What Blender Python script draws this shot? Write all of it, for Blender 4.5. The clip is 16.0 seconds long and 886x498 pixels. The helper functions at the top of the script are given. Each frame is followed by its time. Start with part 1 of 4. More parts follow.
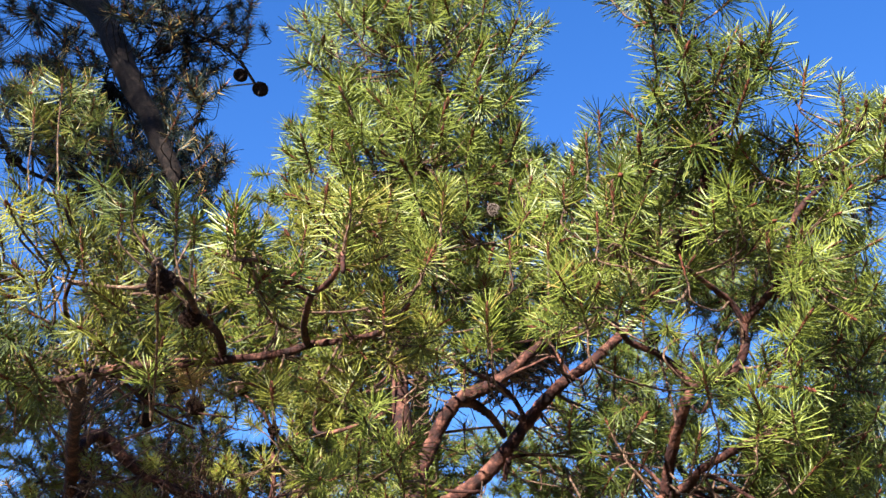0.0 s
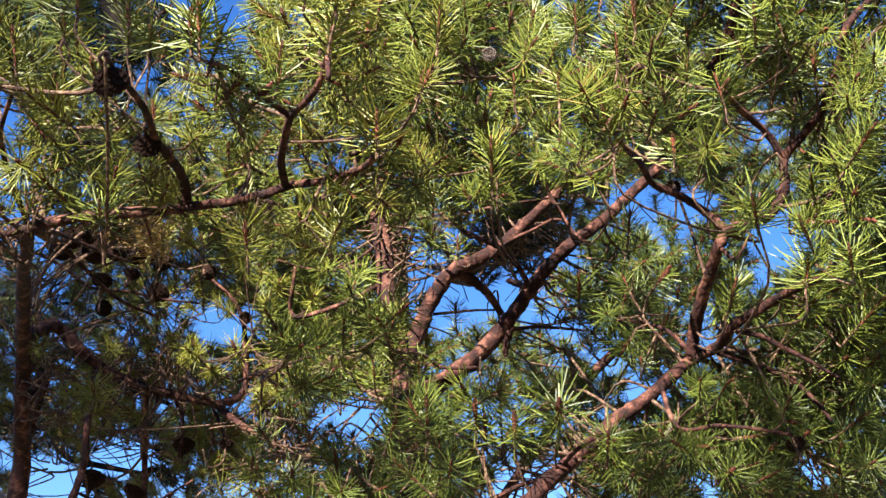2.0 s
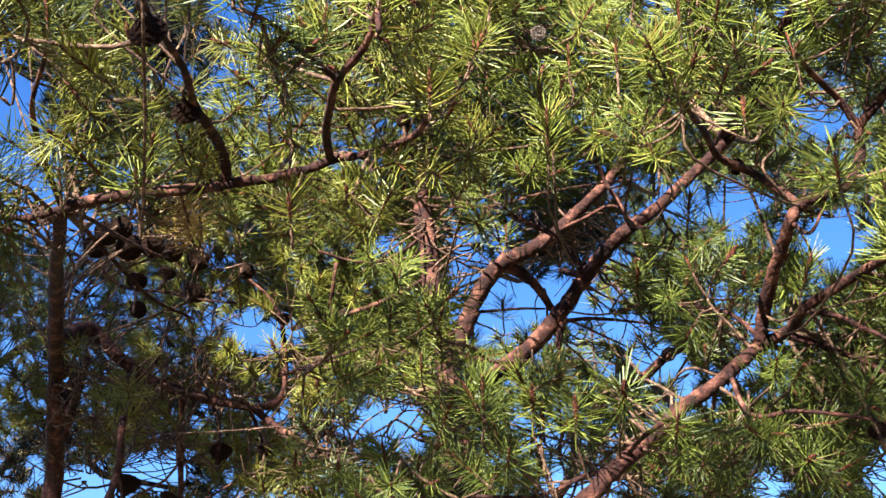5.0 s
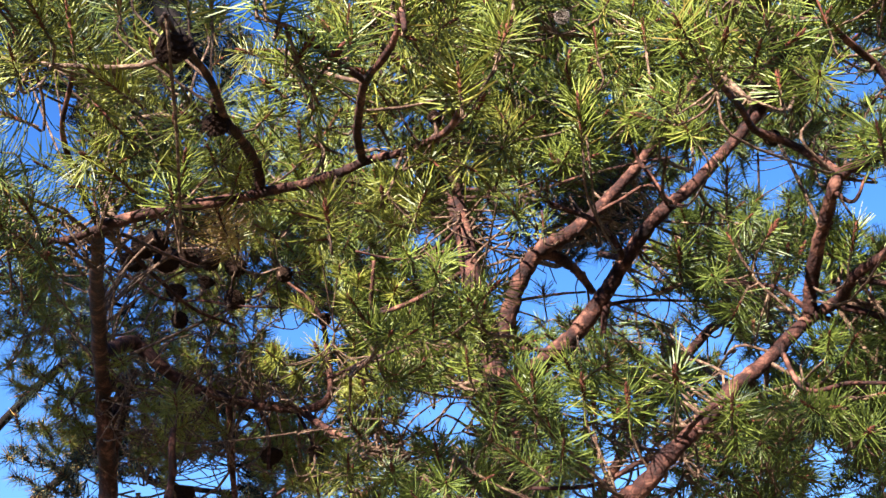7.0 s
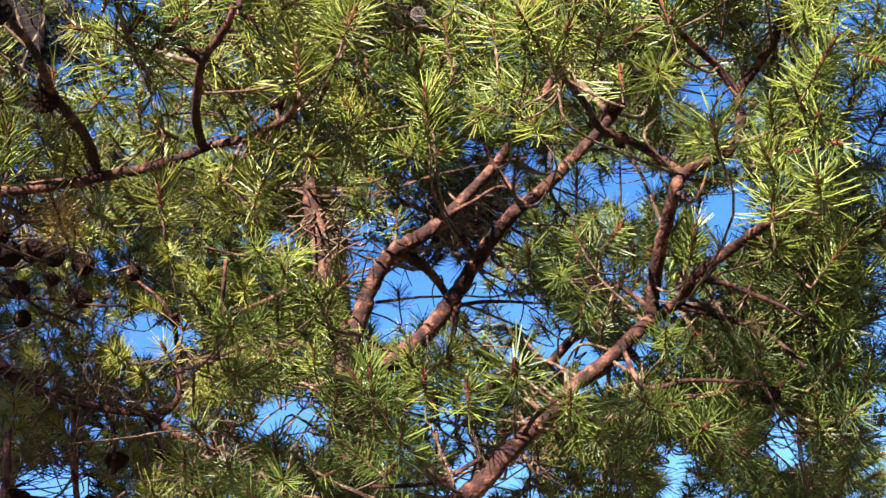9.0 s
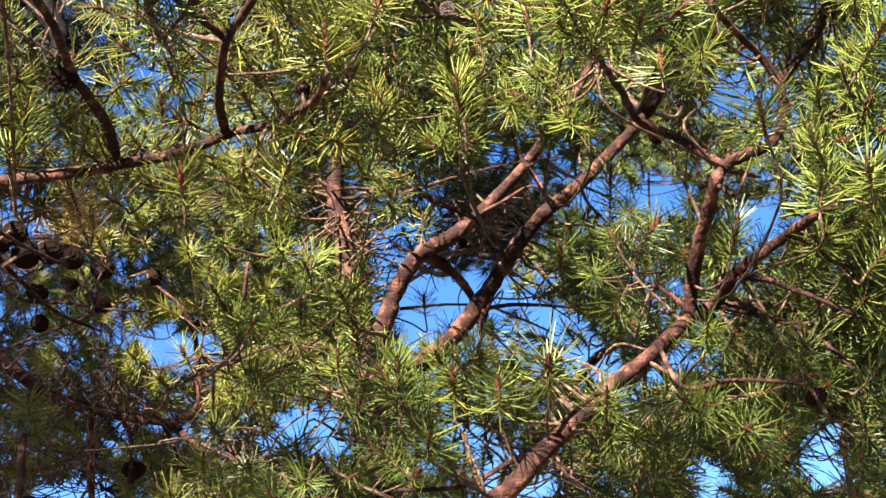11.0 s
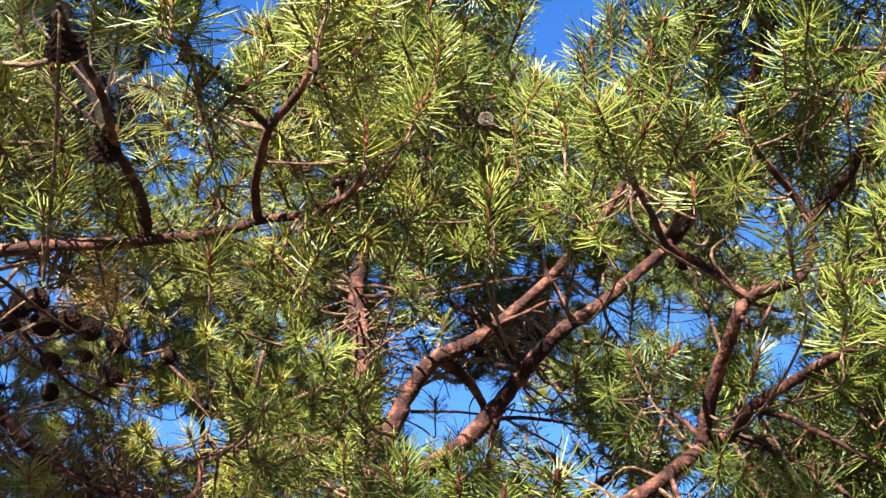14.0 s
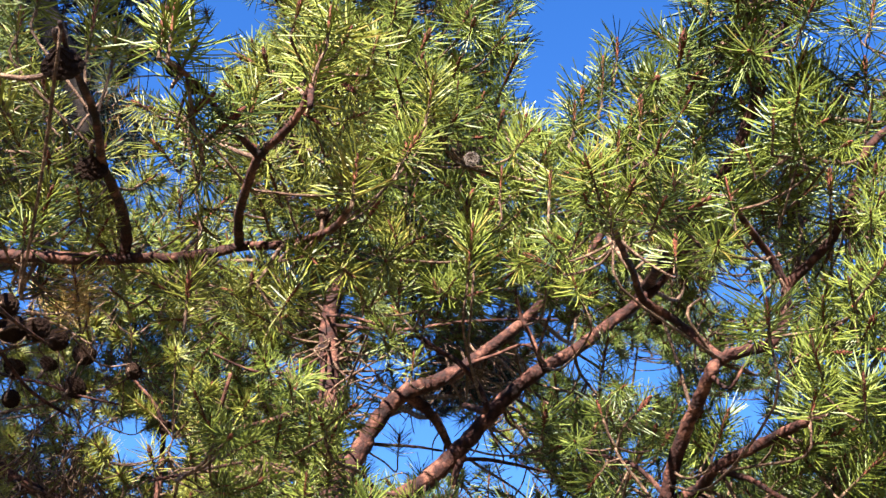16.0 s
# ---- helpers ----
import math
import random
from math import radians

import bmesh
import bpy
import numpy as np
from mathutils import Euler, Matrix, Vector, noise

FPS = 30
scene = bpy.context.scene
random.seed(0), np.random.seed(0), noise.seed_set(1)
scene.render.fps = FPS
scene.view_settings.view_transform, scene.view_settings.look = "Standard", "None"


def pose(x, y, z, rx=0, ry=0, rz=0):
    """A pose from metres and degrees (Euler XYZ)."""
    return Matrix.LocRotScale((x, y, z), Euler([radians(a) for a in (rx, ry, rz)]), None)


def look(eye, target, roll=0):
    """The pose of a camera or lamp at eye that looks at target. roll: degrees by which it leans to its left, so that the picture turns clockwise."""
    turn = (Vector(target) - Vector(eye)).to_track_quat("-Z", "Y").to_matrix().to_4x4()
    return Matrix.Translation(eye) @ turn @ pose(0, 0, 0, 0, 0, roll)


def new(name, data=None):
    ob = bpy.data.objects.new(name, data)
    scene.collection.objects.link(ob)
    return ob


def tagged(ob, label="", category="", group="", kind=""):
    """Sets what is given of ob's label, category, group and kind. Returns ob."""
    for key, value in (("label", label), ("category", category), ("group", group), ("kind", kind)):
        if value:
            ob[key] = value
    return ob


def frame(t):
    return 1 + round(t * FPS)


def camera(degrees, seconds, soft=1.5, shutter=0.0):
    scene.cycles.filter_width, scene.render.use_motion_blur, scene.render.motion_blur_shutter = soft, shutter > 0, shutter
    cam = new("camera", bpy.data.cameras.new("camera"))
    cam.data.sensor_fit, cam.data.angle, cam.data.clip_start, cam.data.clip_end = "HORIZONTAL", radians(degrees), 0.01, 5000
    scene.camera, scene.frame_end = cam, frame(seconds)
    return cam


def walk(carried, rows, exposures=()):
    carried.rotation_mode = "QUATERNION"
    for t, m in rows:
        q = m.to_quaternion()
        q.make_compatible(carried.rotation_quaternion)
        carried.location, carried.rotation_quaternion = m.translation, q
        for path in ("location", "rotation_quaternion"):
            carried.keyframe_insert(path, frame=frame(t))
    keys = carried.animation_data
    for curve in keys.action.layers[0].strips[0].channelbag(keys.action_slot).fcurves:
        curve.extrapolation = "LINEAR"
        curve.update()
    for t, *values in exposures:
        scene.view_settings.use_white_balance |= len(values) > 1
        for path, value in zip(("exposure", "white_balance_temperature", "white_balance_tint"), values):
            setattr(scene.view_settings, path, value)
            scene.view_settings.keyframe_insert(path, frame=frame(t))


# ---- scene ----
cam = camera(40, 16.0, soft=1.5)
PATH = [
    (0, pose(0.1462, -0.5395, 1.6862, 120.086, -0.425, 2.864)),
    (0.5, pose(0.1066, -0.5144, 1.6648, 117.725, 0.347, 2.156)),
    (1, pose(0.1283, -0.3945, 1.6667, 116.601, 0.852, 3.105)),
    (1.5, pose(0.1285, -0.2629, 1.6685, 115.959, 1.088, 3.295)),
    (2, pose(0.0615, -0.1352, 1.6677, 117.315, 0.967, 1.756)),
    (2.5, pose(0.0079, -0.0530, 1.6924, 118.472, 0.579, 0.377)),
    (3, pose(-0.0156, -0.0093, 1.6729, 117.442, 0.371, -0.195)),
    (3.5, pose(-0.0000, -0.0000, 1.6500, 117.998, -0.000, -0.000)),
    (4, pose(0.0049, -0.0004, 1.6398, 118.470, 0.188, 0.428)),
    (4.5, pose(0.0164, 0.0071, 1.6381, 118.705, 0.298, 1.427)),
    (5, pose(0.0121, 0.0252, 1.6431, 118.764, 0.705, 3.218)),
    (5.2, pose(-0.0058, 0.0146, 1.6458, 118.568, 1.202, 4.026)),
    (7.3, pose(0.0006, 0.0315, 1.6827, 117.932, 3.802, 6.186)),
    (7.5, pose(0.0122, 0.0312, 1.6916, 117.668, 4.155, 4.883)),
    (8, pose(0.0570, 0.0480, 1.6876, 117.631, 4.700, 2.012)),
    (8.2, pose(0.0690, 0.0506, 1.6737, 117.805, 4.803, 1.046)),
    (10.3, pose(0.0424, 0.1800, 1.6239, 119.668, 5.153, 0.888)),
    (10.5, pose(0.0495, 0.1864, 1.6217, 119.844, 4.702, 1.165)),
    (11, pose(0.0396, 0.1921, 1.6258, 120.076, 4.274, 1.532)),
    (11.5, pose(0.0341, 0.2019, 1.6236, 120.464, 3.423, 1.694)),
    (12, pose(0.0482, 0.2182, 1.6196, 120.919, 2.119, 1.880)),
    (12.5, pose(0.0372, 0.2041, 1.6204, 120.987, 1.540, 1.590)),
    (13, pose(0.0152, 0.1947, 1.6094, 121.851, 1.178, 0.837)),
    (13.5, pose(0.0205, 0.1969, 1.6101, 123.633, 0.126, 0.006)),
    (14, pose(0.0286, 0.1911, 1.6160, 125.129, -0.676, -0.688)),
    (14.5, pose(0.0267, 0.1833, 1.6137, 125.718, -1.371, -1.547)),
    (15, pose(0.0249, 0.1783, 1.6119, 125.614, -2.056, -2.406)),
    (15.5, pose(0.0189, 0.1741, 1.6256, 125.602, -2.699, -3.342)),
    (16, pose(0.0085, 0.1767, 1.6330, 126.505, -3.210, -4.301)),
]
walk(cam, PATH, [(0, 2.50, 6150, 10), (1.5, 2.48, 6230, 10), (3.5, 2.66, 6300, 10), (8, 2.64, 6150, 10), (10.5, 2.80, 6450, 10), (12.5, 2.86, 6500, 10), (14, 2.84, 6350, 10), (16, 2.80, 6200, 10)])

# ---- world, sun ----
SUN_FROM = Vector((-0.36, -0.86, 0.50)).normalized()
world = bpy.data.worlds.new("world")
scene.world = world
world.use_nodes = True
wn = world.node_tree.nodes
sky = wn.new("ShaderNodeTexSky")
sky.sky_type = "NISHITA"
sky.sun_disc = False
sky.sun_elevation = math.asin(SUN_FROM.z)
sky.sun_rotation = math.atan2(SUN_FROM.x, SUN_FROM.y)
sky.air_density, sky.dust_density, sky.ozone_density = 1.0, 0.0, 1.5
wn["Background"].inputs["Strength"].default_value = 0.050
vivid = wn.new("ShaderNodeHueSaturation")
vivid.inputs["Saturation"].default_value = 1.35
vivid.inputs["Hue"].default_value = 0.515
vivid.inputs["Value"].default_value = 1.04
world.node_tree.links.new(sky.outputs["Color"], vivid.inputs["Color"])
world.node_tree.links.new(vivid.outputs["Color"], wn["Background"].inputs["Color"])
sun = new("sun", bpy.data.lights.new("sun", "SUN"))
sun.data.energy, sun.data.angle, sun.data.color = 5.0, radians(0.5), (1.0, 0.92, 0.80)
sun.matrix_world = look(SUN_FROM * 20, (0, 0, 0))


# ---- materials ----
def material(name):
    m = bpy.data.materials.new(name)
    m.use_nodes = True
    return m, m.node_tree.nodes, m.node_tree.links, m.node_tree.nodes["Principled BSDF"]


def ramp(nodes, links, value, stops):
    r = nodes.new("ShaderNodeValToRGB")
    while len(r.color_ramp.elements) < len(stops):
        r.color_ramp.elements.new(0.5)
    for e, (p, c) in zip(r.color_ramp.elements, stops):
        e.position, e.color = p, (*c, 1)
    links.new(value, r.inputs["Fac"])
    return r.outputs["Color"]


def needle_material(name, dark, mid, light, through_light=0.25, gloss=0.32):
    """Pine needles: colour varies from needle to needle and shoot to shoot; some light passes through."""
    m, n, l, b = material(name)
    geo, info = n.new("ShaderNodeNewGeometry"), n.new("ShaderNodeObjectInfo")
    mix = n.new("ShaderNodeMath")
    mix.operation = "MULTIPLY_ADD"
    mix.inputs[1].default_value = 0.62
    l.new(geo.outputs["Random Per Island"], mix.inputs[0])
    half = n.new("ShaderNodeMath")
    half.operation = "MULTIPLY"
    half.inputs[1].default_value = 0.38
    l.new(info.outputs["Random"], half.inputs[0])
    l.new(half.outputs[0], mix.inputs[2])
    c = ramp(n, l, mix.outputs[0], [(0.15, dark), (0.5, mid), (0.84, light), (1.0, (0.36, 0.22, 0.06))])
    l.new(c, b.inputs["Base Color"])
    b.inputs["Roughness"].default_value = 0.45
    b.inputs["Specular IOR Level"].default_value = gloss
    t = n.new("ShaderNodeBsdfTranslucent")
    l.new(c, t.inputs["Color"])
    s = n.new("ShaderNodeMixShader")
    s.inputs[0].default_value = through_light
    l.new(b.outputs[0], s.inputs[1])
    l.new(t.outputs[0], s.inputs[2])
    l.new(s.outputs[0], n["Material Output"].inputs["Surface"])
    return m


def bark_material(name, deep, mid, light, size=38.0, gloss=0.4):
    """Flaky bark: plates stretched along the wood, with darker cracks."""
    m, n, l, b = material(name)
    tc = n.new("ShaderNodeTexCoord")
    big, fine = n.new("ShaderNodeTexNoise"), n.new("ShaderNodeTexNoise")
    big.inputs["Scale"].default_value, big.inputs["Detail"].default_value = size, 6
    fine.inputs["Scale"].default_value, fine.inputs["Detail"].default_value = size * 6, 4
    vor = n.new("ShaderNodeTexVoronoi")
    vor.feature = "DISTANCE_TO_EDGE"
    vor.inputs["Scale"].default_value = size * 2.2
    for t in (big, fine, vor):
        l.new(tc.outputs["Object"], t.inputs["Vector"])
    c = ramp(n, l, big.outputs["Fac"], [(0.3, deep), (0.5, mid), (0.68, light)])
    cracks = ramp(n, l, vor.outputs["Distance"], [(0.0, (0.25, 0.22, 0.2)), (0.12, (1, 1, 1))])
    mx = n.new("ShaderNodeMix")
    mx.data_type, mx.blend_type = "RGBA", "MULTIPLY"
    mx.inputs["Factor"].default_value = 0.8
    l.new(c, mx.inputs["A"])
    l.new(cracks, mx.inputs["B"])
    l.new(mx.outputs["Result"], b.inputs["Base Color"])
    b.inputs["Roughness"].default_value = 0.85
    b.inputs["Specular IOR Level"].default_value = gloss
    bump = n.new("ShaderNodeBump")
    bump.inputs["Strength"].default_value, bump.inputs["Distance"].default_value = 0.7, 0.004
    add = n.new("ShaderNodeMath")
    add.operation = "ADD"
    l.new(fine.outputs["Fac"], add.inputs[0])
    l.new(vor.outputs["Distance"], add.inputs[1])
    l.new(add.outputs[0], bump.inputs["Height"])
    l.new(bump.outputs[0], b.inputs["Normal"])
    return m


NEEDLES = needle_material("pine_needles", (0.022, 0.042, 0.011), (0.150, 0.178, 0.024), (0.250, 0.280, 0.054), 0.26)
NEEDLES_WARM = needle_material("pine_needles_warm", (0.026, 0.042, 0.011), (0.176, 0.178, 0.023), (0.275, 0.275, 0.052), 0.26)
# Greener needles, darkened too: shade of the lower sprays is in the colour.
GREEN_SHADED = needle_material("pine_needles_cool", (0.024, 0.036, 0.009), (0.082, 0.108, 0.016), (0.168, 0.194, 0.036), 0.24)
# Near-black needles: shade on the far pine and inner clumps put into colour.
NEEDLES_SHADED = needle_material("pine_needles_dark", (0.005, 0.009, 0.009), (0.011, 0.018, 0.016), (0.026, 0.036, 0.026), 0.04, 0.12)
DRY = needle_material("dry_needles", (0.20, 0.11, 0.03), (0.36, 0.22, 0.06), (0.45, 0.33, 0.10))
BARK = bark_material("red_pine_bark", (0.010, 0.0025, 0.002), (0.036, 0.009, 0.0055), (0.165, 0.068, 0.044), 30.0, 0.3)
TWIG = bark_material("twig_bark", (0.034, 0.016, 0.009), (0.100, 0.050, 0.028), (0.27, 0.17, 0.105), 80.0)
# Near-black bark: the far pine's shade is put into the colour.
SHADED_BARK = bark_material("dark_bark", (0.004, 0.003, 0.003), (0.009, 0.006, 0.005), (0.022, 0.015, 0.012), 38.0, 0.1)
CONE = bark_material("cone_scales", (0.008, 0.004, 0.003), (0.024, 0.011, 0.007), (0.065, 0.034, 0.02), 120.0, 0.1)
# Lit copy of the cone scales: sunlight is put into the paler colour.
CONE_SUNLIT = bark_material("weathered_cone_scales", (0.05, 0.035, 0.03), (0.16, 0.12, 0.10), (0.34, 0.28, 0.24), 120.0, 0.1)
BUD = bark_material("bud_scales", (0.05, 0.011, 0.006), (0.12, 0.026, 0.011), (0.20, 0.055, 0.022), 150.0)


# ---- mesh helpers ----
def mesh_of(name, verts, faces, mats, index=None, smooth=False):
    me = bpy.data.meshes.new(name)
    me.from_pydata(verts, [], faces)
    for m in mats:
        me.materials.append(m)
    if index is not None:
        me.polygons.foreach_set("material_index", index)
    if smooth:
        me.polygons.foreach_set("use_smooth", [True] * len(me.polygons))
    me.update()
    return me


def part(name, me, parent, label="", m=None):
    ob = new(name, me)
    if m is not None:
        ob.matrix_world = m
    ob.parent = parent
    if parent is not None:
        ob.matrix_parent_inverse = Matrix.Translation(parent.location).inverted()
    if label:
        tagged(ob, label)
    return ob


def spline(pts, steps):
    """Points along a smooth curve through pts."""
    p = [Vector(q) for q in pts]
    p = [p[0] * 2 - p[1]] + p + [p[-1] * 2 - p[-2]]
    out = []
    for i in range(1, len(p) - 2):
        a, b, c, d = p[i - 1:i + 3]
        for k in range(steps):
            t = k / steps
            out.append(0.5 * ((2 * b) + (c - a) * t + (2 * a - 5 * b + 4 * c - d) * t * t + (3 * b - a - 3 * c + d) * t ** 3))
    out.append(p[-2])
    return out


def tube(path, r0, r1, sides=8, knobs=0.0, verts=None, faces=None):
    """A tapering round stem along path; knobs makes it uneven. Appends to verts and faces."""
    verts = [] if verts is None else verts
    faces = [] if faces is None else faces
    base, n = len(verts), len(path)
    side = Vector((0.31, 0.17, 0.93))
    for i, q in enumerate(path):
        d = (path[min(i + 1, n - 1)] - path[max(i - 1, 0)]).normalized()
        u = (side - d * side.dot(d)).normalized()
        side = u
        w = d.cross(u)
        r = r0 + (r1 - r0) * i / (n - 1)
        for k in range(sides):
            a = 2 * math.pi * k / sides
            dv = u * math.cos(a) + w * math.sin(a)
            p = (q + dv * r) * (0.55 / max(r, 0.004))
            s = r * (1 + knobs * (noise.noise(p) + 0.45 * noise.noise(p * 3.1)))
            verts.append(q + dv * s)
    for i in range(n - 1):
        for k in range(sides):
            a, b = base + i * sides + k, base + i * sides + (k + 1) % sides
            faces.append((a, b, b + sides, a + sides))
    faces.append(tuple(base + (n - 1) * sides + k for k in range(sides)))
    faces.append(tuple(base + k for k in reversed(range(sides))))
    return verts, faces


# ---- pine shoots ----
def shoot_data(rng, count, length, shoot, spread, thick, plain=False, bud=1.0):
    """Verts, faces and material slots of one needled shoot along +z, its tip bud at the end of the shoot."""
    verts, faces, slots = [], [], []
    tube([Vector((0, 0, -0.01)), Vector((0, 0, shoot * 0.5)), Vector((0, 0, shoot))], 0.0027, 0.0024, 5, 0, verts, faces)
    slots += [1] * (len(faces) - len(slots))
    tube([Vector((0, 0, shoot - 0.004)), Vector((0, 0, shoot + 0.004)), Vector((0, 0, shoot + 0.010)), Vector((0, 0, shoot + 0.013))], 0.0040 * bud, 0.0012, 6, 0.3, verts, faces)
    tube([Vector((0, 0, shoot * 0.4)), Vector((0, 0, shoot * 0.7)), Vector((0, 0, shoot - 0.004))], 0.0028, 0.0042 * bud, 6, 0.4, verts, faces)
    slots += [2] * (len(faces) - len(slots))
    for i in range(count):
        h = shoot * (i + rng.random()) / count
        az = i * 2.39996 + rng.uniform(-0.3, 0.3)
        f = h / shoot
        lean = spread * (1.25 - 0.60 * f) * rng.uniform(0.75, 1.2)
        d = Vector((math.cos(az) * math.sin(lean), math.sin(az) * math.sin(lean), math.cos(lean)))
        long = length * rng.uniform(0.78, 1.12)
        bend = Vector((rng.uniform(-1, 1), rng.uniform(-1, 1), rng.uniform(-0.3, 1.2))) * long * 0.17
        root = Vector((0, 0, h)) + d * 0.002
        u = d.orthogonal().normalized()
        w = d.cross(u)
        base = len(verts)
        if plain:
            for k in range(3):
                a = 2 * math.pi * k / 3
                verts.append(root + (u * math.cos(a) + w * math.sin(a)) * thick)
            verts.append(root + d * long + bend)
            faces += [(base, base + 1, base + 3), (base + 1, base + 2, base + 3), (base + 2, base, base + 3)]
            slots += [0, 0, 0]
            continue
        for q, r in ((root, thick * 0.8), (root + d * long * 0.5 + bend * 0.25, thick), (root + d * long * 0.9 + bend * 0.81, thick * 0.9)):
            for k in range(3):
                a = 2 * math.pi * k / 3
                verts.append(q + (u * math.cos(a) + w * math.sin(a)) * r)
        verts.append(root + d * long + bend)
        for k in range(3):
            k2 = (k + 1) % 3
            for j in (0, 3):
                faces.append((base + j + k, base + j + k2, base + j + 3 + k2, base + j + 3 + k))
            faces.append((base + 6 + k, base + 6 + k2, base + 9))
            slots += [0, 0, 0]
    return verts, faces, slots


SHOOTS = []
for i in range(16):
    r = random.Random(100 + i)
    SHOOTS.append(shoot_data(r, r.randint(44, 58), r.uniform(0.050, 0.064), r.uniform(0.026, 0.066), r.uniform(1.15, 1.6), 0.0011, bud=1.5 if i % 3 == 0 else 0.8) if i < 13
                  else shoot_data(r, r.randint(76, 96), r.uniform(0.042, 0.054), r.uniform(0.08, 0.12), r.uniform(0.95, 1.2), 0.0011))
FAR_SHOOTS = []
for i in range(8):
    r = random.Random(200 + i)
    FAR_SHOOTS.append(shoot_data(r, r.randint(48, 62), r.uniform(0.042, 0.056), r.uniform(0.025, 0.07), r.uniform(1.0, 1.4), 0.0018, True))
SHOOT_ARRAYS = [(np.array([tuple(v) for v in vs]), fs, ss) for vs, fs, ss in SHOOTS + FAR_SHOOTS]
SHOOT_MESHES = {}


def shoot_mesh(i, mat):
    key = (i, mat.name)
    if key not in SHOOT_MESHES:
        vs, fs, ss = SHOOTS[i]
        SHOOT_MESHES[key] = mesh_of("needle_tuft", vs, fs, (mat, TWIG, BUD), ss)
    return SHOOT_MESHES[key]


# ---- trees ----
TREES = {}
TAKEN = {}


GAPS = []
VIEW_CLEARED = []
SUNNY = []
LOOSE = []
TO_SUN = np.array(SUN_FROM)
# About the camera's middle spot; gaps and cleared shoots are lined up from it.
VIEW_SPOT = Vector((0.03, 0.05, 1.65))


def view_gap(centre, radius):
    """An opening in the crowns cut along the camera's view, so that sky shows."""
    c = Vector(centre) - VIEW_SPOT
    GAPS.append((c.normalized(), radius / c.length))


STORE = {}


def table(name, rows):
    """The rows so far as an array, made anew only when rows were added."""
    if STORE.get(name, (0, None))[0] != len(rows):
        STORE[name] = (len(rows), np.array([[*map(float, r[0]), *r[1:]] if isinstance(r[0], Vector) else r for r in rows]))
    return STORE[name][1]


def is_open(q, size):
    """Whether q lies in a cut opening, or hides a bough, cone or shoot from the camera."""
    d = q - VIEW_SPOT
    far = d.length
    d = np.array(d / far)
    g, b = table("gaps", GAPS), table("bare", VIEW_CLEARED)
    if np.any(np.linalg.norm(g[:, :3] - d, axis=1) < g[:, 3] + 0.03 * size / far):
        return True
    near = np.linalg.norm(b[:, :3] - d, axis=1) < b[:, 4] + 0.021 * size / far
    return bool(np.any(near & (far < b[:, 3] + 0.03)))


def keeps_sun_off(q):
    """Whether q lies between the sun and the bare bark of a bough."""
    p = table("sunny", SUNNY)
    v = np.array(q) - p[:, :3]
    s = v @ TO_SUN
    off = np.sum(v * v, axis=1) - s * s
    return bool(np.any((s > 0) & (s < 2.0) & (off < p[:, 3] ** 2)))


def free_spot(q, gap):
    """Whether no other shoot stands within gap of q; takes the spot if so."""
    key = tuple(int(math.floor(c / 0.1)) for c in q)
    for dx in (-1, 0, 1):
        for dy in (-1, 0, 1):
            for dz in (-1, 0, 1):
                for p in TAKEN.get((key[0] + dx, key[1] + dy, key[2] + dz), ()):
                    if (p - q).length < gap:
                        return False
    TAKEN.setdefault(key, []).append(q)
    return True


def pine(label, x, y, needles, bark):
    ob = new("pine_tree")
    ob.location = (x, y, 0)
    tagged(ob, label, "tree", "pine trees")
    TREES[ob.name] = dict(needles=needles, bark=bark, paths={}, v=[], f=[], s=[], n=0, tufts=0, tv=[], tf=[])
    return ob


def limb(kind, tree, pts, r0, r1, label="", bare=None):
    t = TREES[tree.name]
    path = spline(pts, 7)
    sides = 14 if r0 > 0.03 else 10 if r0 > 0.012 else 7
    vs, fs = tube(path, r0, r1, sides, 0.28)
    ob = part(kind, mesh_of(kind, vs, fs, (t["bark"],), smooth=True), tree, label)
    ob["path_radius"] = r1
    t["paths"][ob.name] = path
    if bare:
        for i in range(int(bare[0] * len(path)), int(bare[1] * len(path))):
            q = path[i]
            if t["bark"] is BARK:
                SUNNY.append((*q, r0 + (0.030 if r0 > 0.008 else 0.012)))
            # Shoots that would hide this stretch from the camera are left out.
            d = q - VIEW_SPOT
            VIEW_CLEARED.append((d.normalized(), d.length, (r0 + (r1 - r0) * i / len(path)) / d.length))
    return ob


def curve_between(a, b, out, rng, bend=0.06):
    """A bent twig from a that arrives at b in the direction out."""
    d = (b - a).length
    c = b - out * d * 0.28
    mid = a.lerp(c, 0.5) + Vector((rng.uniform(-1, 1), rng.uniform(-1, 1), rng.uniform(-1, 1))) * d * bend
    return spline([a, mid, c.lerp(b, 0.4), b], 3)


def nearest(path, q, avoid=0.0):
    return min(path, key=lambda p: (p - q).length_squared)


